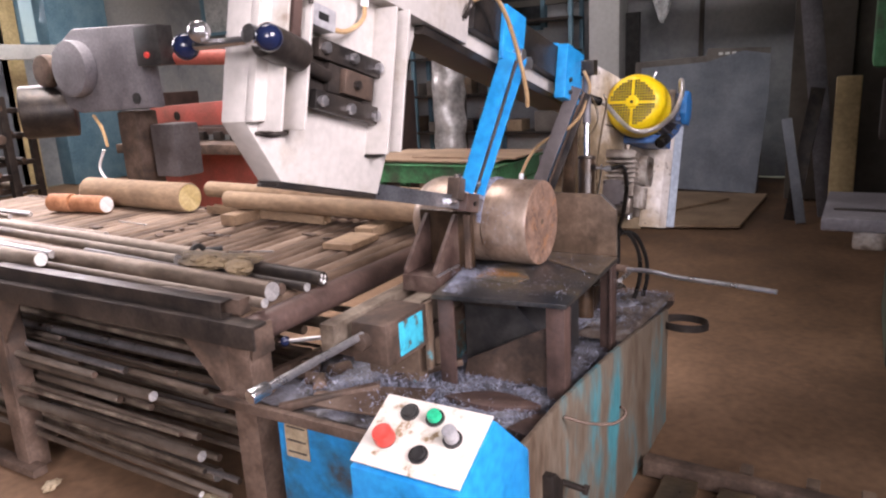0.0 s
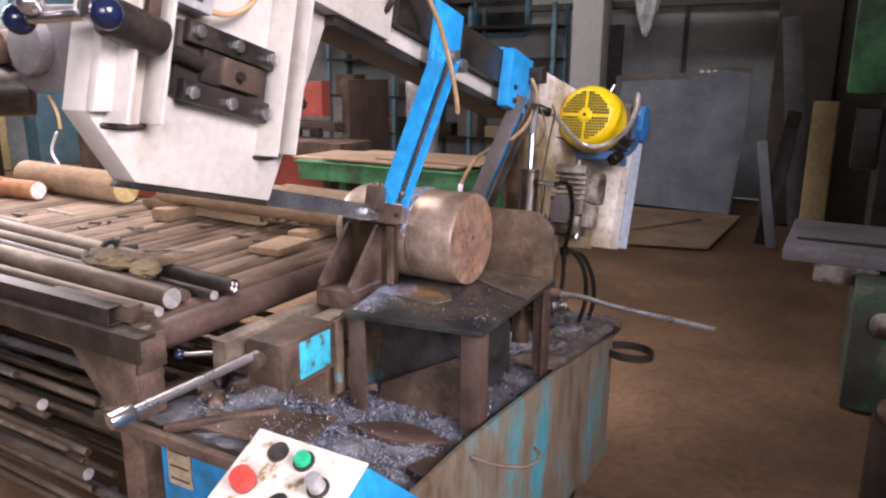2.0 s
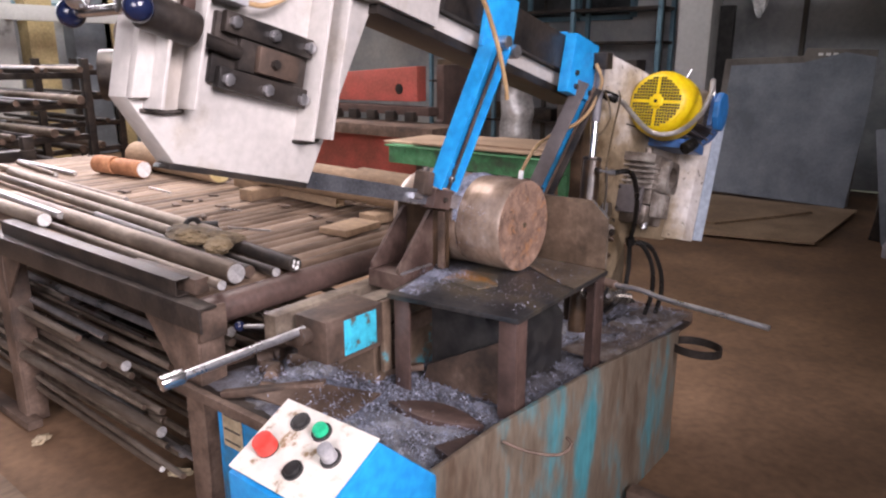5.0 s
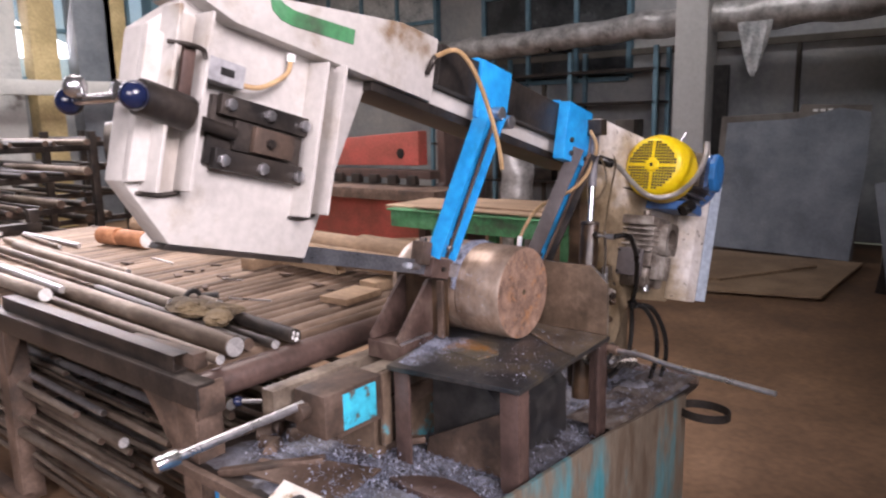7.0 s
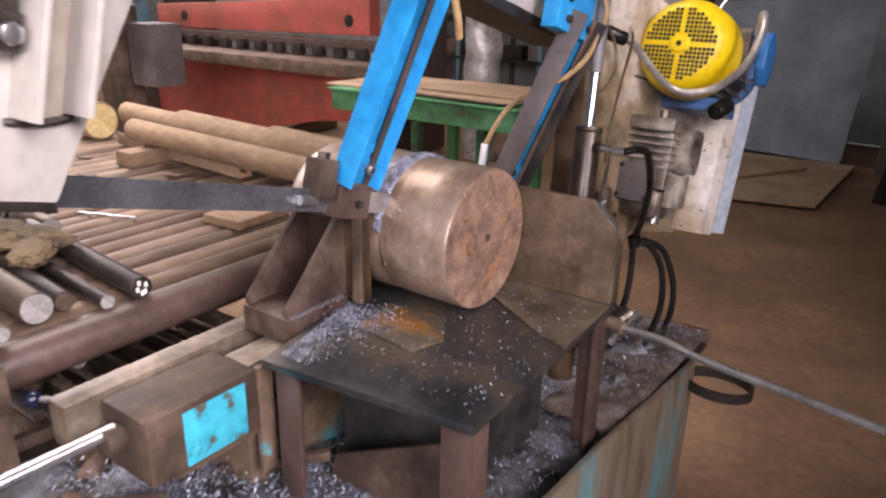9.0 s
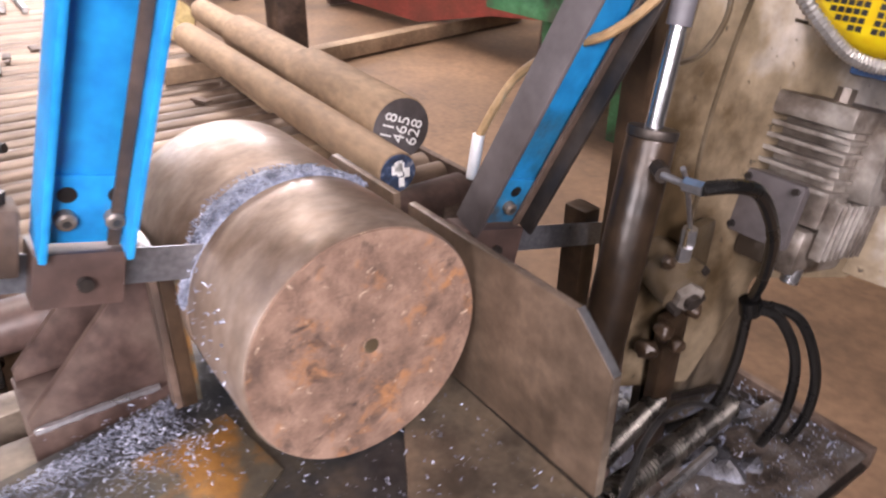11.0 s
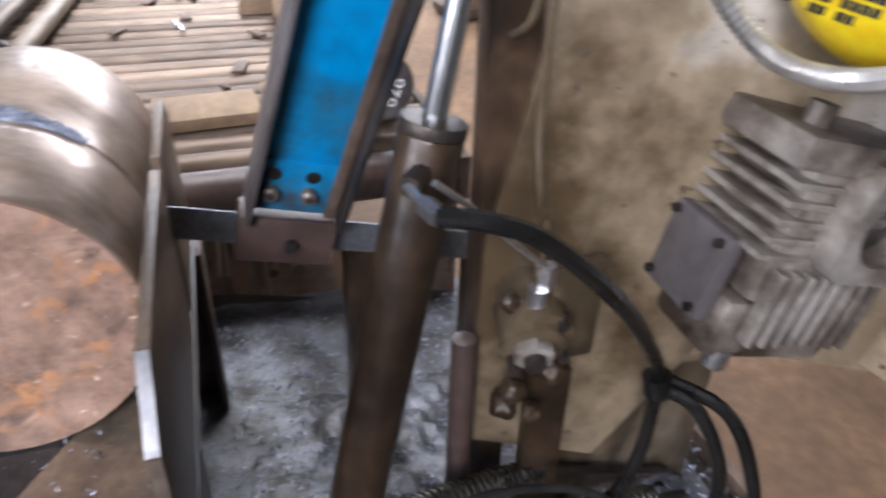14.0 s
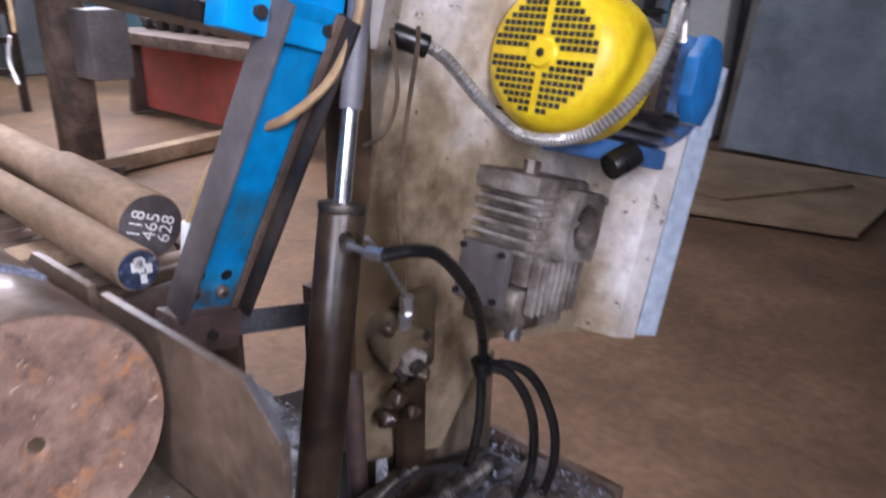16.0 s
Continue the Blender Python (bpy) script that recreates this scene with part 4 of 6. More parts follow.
cond = thing("cable_conduit", "ribbed flexible metal cable conduit looped round the motor", "conduit", m=Matrix())
part("conduit_tube", tube_bm([(-0.02, 0.50, 1.15), (0.01, 0.525, 1.13), (0.045, 0.555, 1.08), (0.08, 0.58, 1.045), (0.12, 0.60, 1.04), (0.165, 0.61, 1.058), (0.20, 0.64, 1.10), (0.21, 0.68, 1.155), (0.20, 0.72, 1.19), (0.19, 0.755, 1.175), (0.185, 0.775, 1.15)], 0.0068, 8, 22, 0.25), "conduit", cond)
part("gland", cyl_bm((-0.035, 0.485, 1.155), (-0.005, 0.515, 1.14), 0.014, None, 16), "rubber", cond, "", 0.003)

# ---- worm gearbox ----
gear = thing("worm_gearbox", "grimy cast aluminium worm gearbox with cooling fins and hollow shaft", "gearbox", m=BOW @ pose(0.005, 0.014, -0.004))
part("housing", box_bm((-0.03, 0.655, -0.02), (0.062, 0.80, 0.125)), "cast", gear, "", 0.010)
part("lid", box_bm((-0.045, 0.625, 0.108), (0.068, 0.77, 0.138)), "cast", gear, "", 0.008)
for k in range(5):
    part("fin", box_bm((-0.035, 0.632, 0.028 + k * 0.0165), (0.068, 0.70, 0.034 + k * 0.0165)), "cast", gear, "", 0.0015)
part("input_cover", box_bm((-0.04, 0.622, -0.052), (0.045, 0.64, 0.034)), "grey_dark", gear, "dark square input cover plate", 0.006)
for dx in (-0.03, 0.035):
    for dw in (-0.042, 0.024):
        part("bolt", cyl_bm((dx, 0.617, dw), (dx, 0.623, dw), 0.005, None, 6), "dark", gear)
for k in range(8):
    part("fin", box_bm((0.062, 0.66 + k * 0.0165, -0.055), (0.078, 0.6645 + k * 0.0165, 0.02)), "cast", gear, "", 0.001)
bm = B()
HOLE = 0.033
cu, cw = 0.7325, 0.075
outer0, inner0, outer1, inner1 = [], [], [], []
for k in range(32):
    a = k * math.tau / 32
    ca, sa = math.cos(a), math.sin(a)
    m_ = min(0.0475 / max(abs(ca), 1e-6), 0.05 / max(abs(sa), 1e-6))
    m_ = min(m_, 0.060)
    for lst, rr, x in ((outer0, m_, 0.0625), (inner0, HOLE, 0.0625), (outer1, m_, 0.092), (inner1, HOLE, 0.092)):
        lst.append(bm.verts.new((x, cu + ca * rr, cw + sa * rr)))
deep = [bm.verts.new((0.064, v.co.y, v.co.z)) for v in inner1]
for k in range(32):
    j = (k + 1) % 32
    bm.faces.new((outer1[k], outer1[j], inner1[j], inner1[k]))
    bm.faces.new((outer0[k], outer1[k], outer1[j], outer0[j]))
    bm.faces.new((inner1[k], inner1[j], deep[j], deep[k]))
for v in inner0:
    bm.verts.remove(v)
bmesh.ops.recalc_face_normals(bm, faces=bm.faces[:])
part("output_flange", bm, "cast", gear, "square flange with a round shaft opening")
part("hollow_shaft", cyl_bm((0.0622, cu, cw), (0.0655, cu, cw), HOLE - 0.001, None, 28), "dark", gear)
part("shaft_bush", cyl_bm((0.0655, cu, cw), (0.07, cu, cw - 0.004), 0.014, None, 16), "bright", gear)
part("lower_case", box_bm((-0.03, 0.642, -0.085), (0.058, 0.79, -0.021)), "cast", gear, "", 0.012)
part("plug", cyl_bm((0.062, 0.80, 0.11), (0.062, 0.835, 0.11), 0.009, None, 8), "cast", gear)
part("plug", cyl_bm((0.03, 0.66, 0.138), (0.03, 0.66, 0.156), 0.012, None, 8), "cast", gear)
part("drain_plug", cyl_bm((0.05, 0.665, -0.095), (0.05, 0.665, -0.075), 0.012, None, 12), "bright", gear)

# ---- hydraulic lowering cylinder ----
def hyd(z):
    return Vector((-0.005 + (1.0 - z) * 0.06, 0.38 - (1.0 - z) * 0.21, z))
ram = thing("hydraulic_cylinder", "brown oily hydraulic cylinder with a polished rod", "hydraulic cylinder", tuple(hyd(0.55)))
part("barrel", cyl_bm(hyd(0.50), hyd(0.976), 0.0255, None, 28), "oily_rust", ram, "", 0.003)
part("end_cap", cyl_bm(hyd(0.9761), hyd(0.986), 0.0265, None, 28), "dark", ram, "", 0.002)
part("rod", cyl_bm(hyd(0.985), hyd(1.085), 0.0095, None, 16), "chrome", ram)
part("rod_sleeve", cyl_bm(hyd(1.083), hyd(1.26), 0.0125, None, 16), "grey_mach", ram)
part("clevis", box_bm((-0.06, 0.405, 1.225), (0.01, 0.445, 1.27)), "dark", ram, "", 0.004)
f0 = hyd(0.955) + Vector((0.018, -0.018, 0))
part("fitting", cyl_bm(f0 - Vector((0.0, -0.01, 0)), f0 + Vector((0.022, -0.006, 0)), 0.0085, None, 8), "dark", ram)
part("pipe", cyl_bm(f0 + Vector((0.02, -0.006, 0)), f0 + Vector((0.045, 0.0, -0.003)), 0.0038, None, 10), "bright", ram)
part("union", cyl_bm(f0 + Vector((0.043, 0, -0.003)), f0 + Vector((0.062, 0.004, -0.003)), 0.0078, None, 6), "bright", ram)
h0 = f0 + Vector((0.06, 0.004, -0.003))
hose_t = thing("hydraulic_hose", "black rubber hydraulic hose curving down from the cylinder", "hose", m=Matrix())
part("hose", tube_bm([h0, h0 + Vector((0.02, 0.03, 0.002)), (0.10, 0.425, 0.935), (0.085, 0.50, 0.86), (0.055, 0.565, 0.77), (0.03, 0.60, 0.70), (0.03, 0.60, 0.60), (0.02, 0.58, 0.52), (-0.03, 0.55, 0.46)], 0.0075, 10), "rubber", hose_t)
part("hose", tube_bm([(0.03, 0.60, 0.70), (0.06, 0.63, 0.685), (0.085, 0.655, 0.62), (0.09, 0.66, 0.53), (0.07, 0.66, 0.445)], 0.0075, 10), "rubber", hose_t)
part("hose", tube_bm([(0.02, 0.61, 0.70), (0.07, 0.66, 0.68), (0.10, 0.69, 0.60), (0.105, 0.70, 0.52), (0.09, 0.70, 0.445)], 0.0075, 10), "rubber", hose_t)
part("cable_tie", cyl_bm((0.029, 0.598, 0.712), (0.032, 0.602, 0.69), 0.0145, None, 12), "rubber", hose_t)

pivot = thing("pivot_pillar", "rusty oily steel pivot pillar and grease-caked hinge of the saw bow", "pillar", (-0.05, 0.5, 0.43))
part("pillar", box_bm((-0.11, 0.445, 0.43), (-0.072, 0.49, 1.20)), "oily_rust", pivot, "", 0.004)
part("pillar", box_bm((-0.03, 0.485, 0.43), (-0.012, 0.53, 0.70)), "oily_rust", pivot, "", 0.003)
part("hinge_plate", box_bm((-0.06, 0.50, 0.43), (-0.045, 0.74, 0.64)), "grease", pivot, "", 0.004)
def at_valve(bm_):
    bmesh.ops.translate(bm_, vec=(-0.033, 0.02, 0.038), verts=bm_.verts[:])
    return bm_
part("hinge_boss", at_valve(cyl_bm((-0.05, 0.47, 0.74), (0.045, 0.46, 0.73), 0.03, None, 20)), "grease", pivot, "grease-caked hinge boss", 0.006)
part("valve_block", at_valve(cyl_bm((0.0, 0.462, 0.735), (0.045, 0.45, 0.722), 0.034, 0.031, 12)), "grease", pivot, "oily round valve body", 0.004)
part("valve_cap", at_valve(cyl_bm((0.0452, 0.45, 0.722), (0.056, 0.447, 0.719), 0.02, None, 6)), "cast", pivot, "", 0.002)
part("valve_cap", at_valve(cyl_bm((0.0562, 0.447, 0.719), (0.064, 0.445, 0.717), 0.0105, None, 12)), "dark", pivot, "", 0.001)
part("valve_flange", at_valve(box_bm((0.004, 0.475, 0.675), (0.02, 0.53, 0.79))), "grease", pivot, "", 0.006)
for dy, dz in ((0.022, 0.022), (-0.022, -0.02), (0.026, -0.018)):
    part("bolt", at_valve(cyl_bm((0.036, 0.456 + dy, 0.728 + dz), (0.053, 0.452 + dy, 0.725 + dz), 0.006, None, 6)), "dark", pivot)
part("valve_stem", at_valve(cyl_bm((0.027, 0.455, 0.755), (0.03, 0.458, 0.85), 0.003, None, 10)), "grease", pivot)
part("nipple", at_valve(cyl_bm((0.028, 0.457, 0.758), (0.029, 0.457, 0.778), 0.009, None, 8)), "bright", pivot)
part("post", cyl_bm((-0.03, 0.418, 0.44), (-0.05, 0.426, 0.733), 0.0135, None, 14), "primer", pivot, "red-brown round post", 0.003)
part("link_bar", box_bm((-0.26, 0.34, 0.42), (-0.225, 0.375, 0.74)), "oily_rust", pivot, "", 0.003)
part("link_bar", box_bm((-0.20, 0.47, 0.42), (-0.16, 0.50, 0.80)), "oily_rust", pivot, "", 0.003)
for pts in ([(-0.02, 0.47, 1.16), (0.0, 0.455, 1.13), (0.007, 0.45, 1.09), (-0.012, 0.45, 1.05), (-0.044, 0.45, 1.03)], [(0.02, 0.47, 1.165), (0.034, 0.452, 1.14), (0.022, 0.45, 1.07), (0.008, 0.455, 0.99), (0.0, 0.462, 0.94), (-0.004, 0.47, 0.9)]):
    part("oil_pipe", tube_bm(pts, 0.003, 6, 6), "grease", pivot, "thin greasy oil pipe")
part("nut", cyl_bm((-0.006, 0.482, 0.838), (-0.007, 0.484, 0.814), 0.0095, None, 6), "bright", pivot)
part("feed_pipe", tube_bm([(0.048, 0.362, 0.962), (0.035, 0.395, 0.93), (0.012, 0.445, 0.875), (-0.006, 0.482, 0.836)], 0.0028, 8), "bright", pivot, "thin bright feed pipe")
for k, (x, y, z, s) in enumerate(((0.0, 0.46, 0.70, 0.012), (0.012, 0.475, 0.68, 0.01), (-0.02, 0.46, 0.66, 0.014), (0.015, 0.49, 0.73, 0.011), (-0.008, 0.452, 0.80, 0.009))):
    bm = B()
    bmesh.ops.create_icosphere(bm, subdivisions=3, radius=1)
    for v in bm.verts:
        v.co *= s * (1 + 0.35 * noise.noise(v.co * 1.3 + Vector((k * 5, 0, 0))))
    bmesh.ops.translate(bm, vec=(x, y, z), verts=bm.verts[:])
    part("grease_lump", bm, "oily_rust", pivot, "lump of grease and swarf")

# ochre coolant hoses
cool = thing("coolant_hose", "ochre plastic coolant hose with a white nozzle", "hose", m=Matrix())
part("hose", tube_bm([(-0.02, 0.40, 1.24), (-0.005, 0.41, 1.19), (-0.02, 0.385, 1.12), (-0.045, 0.345, 1.078), (-0.09, 0.325, 1.055), (-0.14, 0.315, 1.02), (-0.17, 0.31, 0.98), (-0.187, 0.298, 0.937)], 0.0052, 8), "hose", cool)
part("nozzle", cyl_bm((-0.187, 0.298, 0.94), (-0.19, 0.292, 0.885), 0.0075, None, 12), "white", cool, "white nozzle", 0.001)
cool2 = thing("coolant_hose", "ochre plastic coolant hose hanging from the bow beam", "hose", m=Matrix())
part("hose", tube_bm([(-0.06, -0.235, 1.41), (-0.02, -0.21, 1.42), (-0.01, -0.16, 1.375), (0.0, -0.115, 1.28), (0.005, -0.09, 1.20), (0.0, -0.075, 1.165)], 0.0052, 8), "hose", cool2)
part("elbow", tube_bm([(-0.075, -0.245, 1.375), (-0.06, -0.245, 1.395), (-0.06, -0.235, 1.41)], 0.006, 8, 4), "dark", cool2)

# springs on the tray behind the fence
for dx, r in ((0.0, 0.0155), (-0.038, 0.014)):
    sp = thing("return_spring", "steel coil return spring lying over the tray", "spring", m=Matrix(), group="return springs")
    part("hook_rod", cyl_bm((0.022 + dx * 1.2, 0.635 - (0.12 if dx else 0), 0.502 + (0.04 if dx else 0)), (0.005 + dx, 0.70, 0.47), 0.005, None, 8), "dark", sp)
    bm = B()
    bm_helix(bm, (0.108 + dx, 0.235, 0.635), (0.022 + dx * 1.2, 0.635 - (0.12 if dx else 0), 0.502 + (0.04 if dx else 0)), r, 0.0031, 44 if dx == 0 else 34)
    part("coil", bm, "spring", sp)
wire = thing("wire_cable", "glossy black wire draped over the springs", "cable", m=Matrix())
part("wire", tube_bm([(0.13, 0.215, 0.64), (0.125, 0.25, 0.655), (0.085, 0.33, 0.65), (0.05, 0.43, 0.62), (0.03, 0.54, 0.56), (0.05, 0.62, 0.50)], 0.0045, 8), "black", wire)

bar_rod = thing("length_stop_rod", "pale bent steel stop rod sticking out of the saw table", "rod", m=Matrix())
part("rod", tube_bm([(0.10, 0.19, 0.70), (0.172, 0.166, 0.70), (0.25, 0.155, 0.703), (0.33, 0.135, 0.699), (0.45, 0.112, 0.70), (0.572, 0.09, 0.699)], 0.0062, 8), "bright", bar_rod)
part("collar", cyl_bm((0.155, 0.172, 0.70), (0.185, 0.164, 0.70), 0.011, None, 12), "rust", bar_rod)
part("bracket", box_bm((0.09, 0.176, 0.66), (0.12, 0.20, 0.716)), "rust", bar_rod, "", 0.002)
part("tail", cyl_bm((0.16, 0.18, 0.66), (0.12, 0.42, 0.615), 0.006, None, 10), "bright", bar_rod)

hoop = thing("steel_band_hoop", "dark steel band bent into a hoop behind the saw base", "hoop", m=Matrix())
bm = B()
ring0, n = [], 40
for k in range(n + 1):
    a = radians(-150 + 300 * k / n)
    c, s = math.cos(a), math.sin(a)
    ring0.append([bm.verts.new((0.245 + (0.075 + q) * c, 0.665 + (0.055 + q) * s, 0.365 + h)) for q, h in ((0, 0), (0, 0.026), (0.003, 0.026), (0.003, 0))])
for p, q in zip(ring0, ring0[1:]):
    for k in range(4):
        bm.faces.new((p[k], p[(k + 1) % 4], q[(k + 1) % 4], q[k]))
bmesh.ops.recalc_face_normals(bm, faces=bm.faces[:])
part("band", bm, "dark", hoop)

# ---- swarf bin and clutter in the tray ----
lens = thing("curved_offcut", "dark red-brown curved plate offcut lying in the swarf", "steel offcut", (0, -0.35, 0.49))
bm = B()
arc = [(-0.105 + 0.235 * k / 12, -0.378 + 0.045 * k / 12) for k in range(13)]
upper = [(x - 0.012 * math.sin(math.pi * k / 12), y + 0.046 * math.sin(math.pi * k / 12)) for k, (x, y) in enumerate(arc)]
lower = [(x + 0.012 * math.sin(math.pi * k / 12), y - 0.03 * math.sin(math.pi * k / 12)) for k, (x, y) in enumerate(arc)]
bm_prism(bm, upper + lower[-2:0:-1], "z", 0.486, 0.503)
part("plate", bm, "primer", lens, "", 0.002)
corner = thing("corner_bracket", "red-brown steel corner bracket at the front of the swarf tray", "bracket", (0.14, -0.42, 0.44))
part("plate", prism_bm([(0.105, -0.47), (0.176, -0.49), (0.176, -0.37), (0.135, -0.385)], "z", 0.44, 0.508), "primer", corner, "", 0.003)
part("flange", box_bm((0.15, -0.56, 0.44), (0.176, -0.4905, 0.5)), "primer", corner, "", 0.003)
# black block added below the table to make the shaded space dark
pan = thing("void_block", "black block standing in for the shade under the saw table", "drip pan", (-0.06, 0.02, 0.44))
part("void_body", prism_bm([(-0.17, 0.44), (0.05, 0.44), (0.05, 0.60), (-0.02, 0.67), (-0.17, 0.67)], "y", -0.14, 0.15), "black", pan, "", 0.004)
part("void_lip", box_bm((-0.175, -0.146, 0.655), (-0.015, -0.1405, 0.675)), "dark", pan, "", 0.001)
scoop = thing("scrap_plate", "bent rusty scrap plate lying on the tray", "scrap plate", (-0.3, -0.45, 0.45))
bm = B()
bm_prism(bm, [(-0.14, -0.06), (0.10, -0.055), (0.13, 0.075), (0.0, 0.05)], "z", 0, 0.006)
bmesh.ops.transform(bm, matrix=pose(-0.24, -0.475, 0.505, 10, 4, 12), verts=bm.verts[:])
part("plate", bm, "rust", scoop, "", 0.001)
part("bar", box_bm((-0.15, -0.01, 0), (0.10, 0.012, 0.018), pose(-0.33, -0.49, 0.50, 0, -8, 35)), "rust", scoop, "", 0.002)
single("scrap_bar", box_bm((-0.09, -0.008, 0), (0.09, 0.008, 0.016), pose(-0.22, -0.25, 0.49, 0, -6, 42)), "rust", "short rusty offcut bar in the swarf", "scrap bar", 0.002)
for k, (x, y, a, s) in enumerate([(-0.5, -0.42, 20, 0.05), (-0.47, -0.36, 70, 0.06), (-0.43, -0.45, 130, 0.045), (-0.52, -0.34, 200, 0.05), (-0.40, -0.50, 10, 0.04), (-0.55, -0.40, 60, 0.04)]):
    bm = B()
    bm_cyl(bm, (0, 0, 0), (s, 0, 0.01), 0.018, 0.02, 14)
    bm_cyl(bm, (s * 0.9, 0, 0.008), (s * 1.3, 0.01, -0.004), 0.012, 0.010, 10)
    bmesh.ops.transform(bm, matrix=pose(x, y, 0.492, 0, 15, a), verts=bm.verts[:])
    single("scrap_offcut", bm, "rust", "small rusty steel offcut in the tray", "offcut", 0.002, "offcuts in the tray")


def pile(name, label, n, spot, size, mat="swarf", seed=1, curl=1.0):
    """Loose chips: small bent slivers scattered where spot(rng) puts them."""
    r = random.Random(seed)
    V, Fc = [], []
    for _ in range(n):
        x, y, z = spot(r)
        s = size * r.uniform(0.5, 1.5)
        e = Euler((r.uniform(-0.9, 0.9), r.uniform(-0.9, 0.9), r.uniform(0, 6.28))).to_matrix()
        b = len(V)
        wd = s * 0.28
        for k, (px, pz) in enumerate(((-1, 0.0), (-0.3, 0.45 * curl), (0.4, 0.4 * curl), (1, -0.1))):
            for q in (-1, 1):
                V.append(tuple(Vector((x, y, z + s * 0.3)) + e @ Vector((px * s, q * wd, pz * s))))
        for k in range(3):
            Fc.append((b + 2 * k, b + 2 * k + 1, b + 2 * k + 3, b + 2 * k + 2))
    me = bpy.data.meshes.new(name)
    me.from_pydata(V, [], Fc)
    me.materials.append(M[mat])
    return tagged(new(name, me), label, "swarf", kind="stuff")


def bed(name, label, x0, x1, y0, y1, z, amp, seed, mat="sludge", edge=0.25, slope=True):
    bm = B()
    bmesh.ops.create_grid(bm, x_segments=40, y_segments=40, size=1)
    for v in bm.verts:
        a, b = v.co.x, v.co.y
        f = min(1, (1 - max(abs(a), abs(b))) / edge)
        p = Vector(((x0 + x1) / 2 + a * (x1 - x0) / 2, (y0 + y1) / 2 + b * (y1 - y0) / 2, 0))
        h = 0.5 + 0.5 * noise.noise(p * 9 + Vector((seed, 0, 0))) + 0.35 * noise.noise(p * 40)
        v.co = Vector((p.x, p.y, z + (0.055 * -p.y if slope else 0) - 0.004 + max(0, h) * amp * f))
    me = finish(bm, name, mat)
    return tagged(new(name, me), label, "swarf", kind="stuff")


bed("swarf_bed", "oily swarf covering the saw tray", -0.58, 0.17, -0.58, 0.62, 0.454, 0.03, 3)
bed("swarf_bed", "oily swarf drift behind the fence", -0.34, 0.165, 0.24, 0.78, 0.454, 0.06, 9)
bed("swarf_bed", "brown rusty swarf film on the rear corner of the tray", 0.015, 0.174, 0.2, 0.79, 0.482, 0.018, 21, "rusty_sludge", 0.2)
bed("swarf_fill", "blue-grey swarf heaped at the front of the tray", -0.24, 0.172, -0.58, -0.18, 0.478, 0.026, 5, "sludge", 0.3, False)
def front_heap(r):
    x, y = r.uniform(-0.22, 0.165), r.uniform(-0.56, -0.19)
    h = 0.5 + 0.5 * noise.noise(Vector((x, y, 0)) * 9 + Vector((5, 0, 0)))
    f = min(1, (1 - max(abs((x + 0.034) / 0.206), abs((y + 0.38) / 0.2))) / 0.3)
    return x, y, 0.474 + max(0, h) * 0.026 * max(0, f) + r.uniform(0.0, 0.005)


pile("swarf_chips", "loose blue-grey steel swarf at the front of the tray", 5200, front_heap, 0.0028, seed=2)
pile("swarf_chips", "loose swarf scattered over the tray", 8000, lambda r: (lambda y: (r.uniform(-0.5, 0.165), y, zt(y) + 0.012 + abs(r.gauss(0, 0.008))))(r.uniform(-0.5, 0.6)), 0.0032, seed=3)
pile("swarf_chips", "loose swarf heaped under the vise slide", 2200, lambda r: (r.gauss(-0.24, 0.08), r.gauss(-0.42, 0.045), 0.49 + abs(r.gauss(0, 0.012))), 0.0034, seed=4)
pile("swarf_chips", "bright swarf sprinkled on the saw table", 2800, lambda r: (lambda q: (-0.15 - 0.045 * q + abs(r.gauss(0, 0.024)), -0.285 + 0.19 * q, 0.7305 + abs(r.gauss(0, 0.002))))(r.random()), 0.0013, seed=5, curl=0.5)
pile("swarf_chips", "few bright chips on the saw table", 800, lambda r: (r.uniform(-0.15, 0.16), r.uniform(-0.25, 0.15), 0.735), 0.0016, seed=6, curl=0.5)
pile("swarf_chips", "bright swarf heap at the jaw foot", 900, lambda r: (r.gauss(-0.13, 0.03), r.gauss(-0.13, 0.03), 0.732 + abs(r.gauss(0, 0.006))), 0.0018, seed=7)
pile("swarf_chips", "loose swarf around the springs and hinge", 3500, lambda r: (lambda y: (r.uniform(-0.2, 0.165), y, zt(y) + 0.025 + abs(r.gauss(0, 0.010))))(r.uniform(0.25, 0.78)), 0.003, seed=8)


def cake_width(a):
    """Width of the packed swarf at an angle round the billet."""
    return 0.004 + 0.029 * max(0.0, min(1.0, (a - 52) / 45)) * max(0.25, min(1.0, (172 - a) / 38))


bm = B()
cake_rings = []
for i in range(89):
    a = 48 + i * 1.4
    w = cake_width(a) * (1 + 0.35 * noise.noise(Vector((i * 0.17, 3, 0))))
    ring = []
    for j in range(9):
        f = j / 8
        q = Vector((a * 0.12, f * 3, 1.7))
        up = math.sin(math.pi * (0.08 + 0.84 * f)) * (0.0035 + 0.003 * noise.noise(q) + 0.0025 * noise.noise(q * 4)) if 0 < j < 8 and 0 < i < 88 else -0.0015
        rr, ra = CR + max(up, -0.0015), radians(a + 1.5 * noise.noise(q * 2))
        ring.append(bm.verts.new((-0.144 - w * f + 0.0012 * noise.noise(q * 5), CY + rr * math.cos(ra), CZ + rr * math.sin(ra))))
    cake_rings.append(ring)
for p, q in zip(cake_rings, cake_rings[1:]):
    for j in range(8):
        bm.faces.new((p[j], p[j + 1], q[j + 1], q[j]))
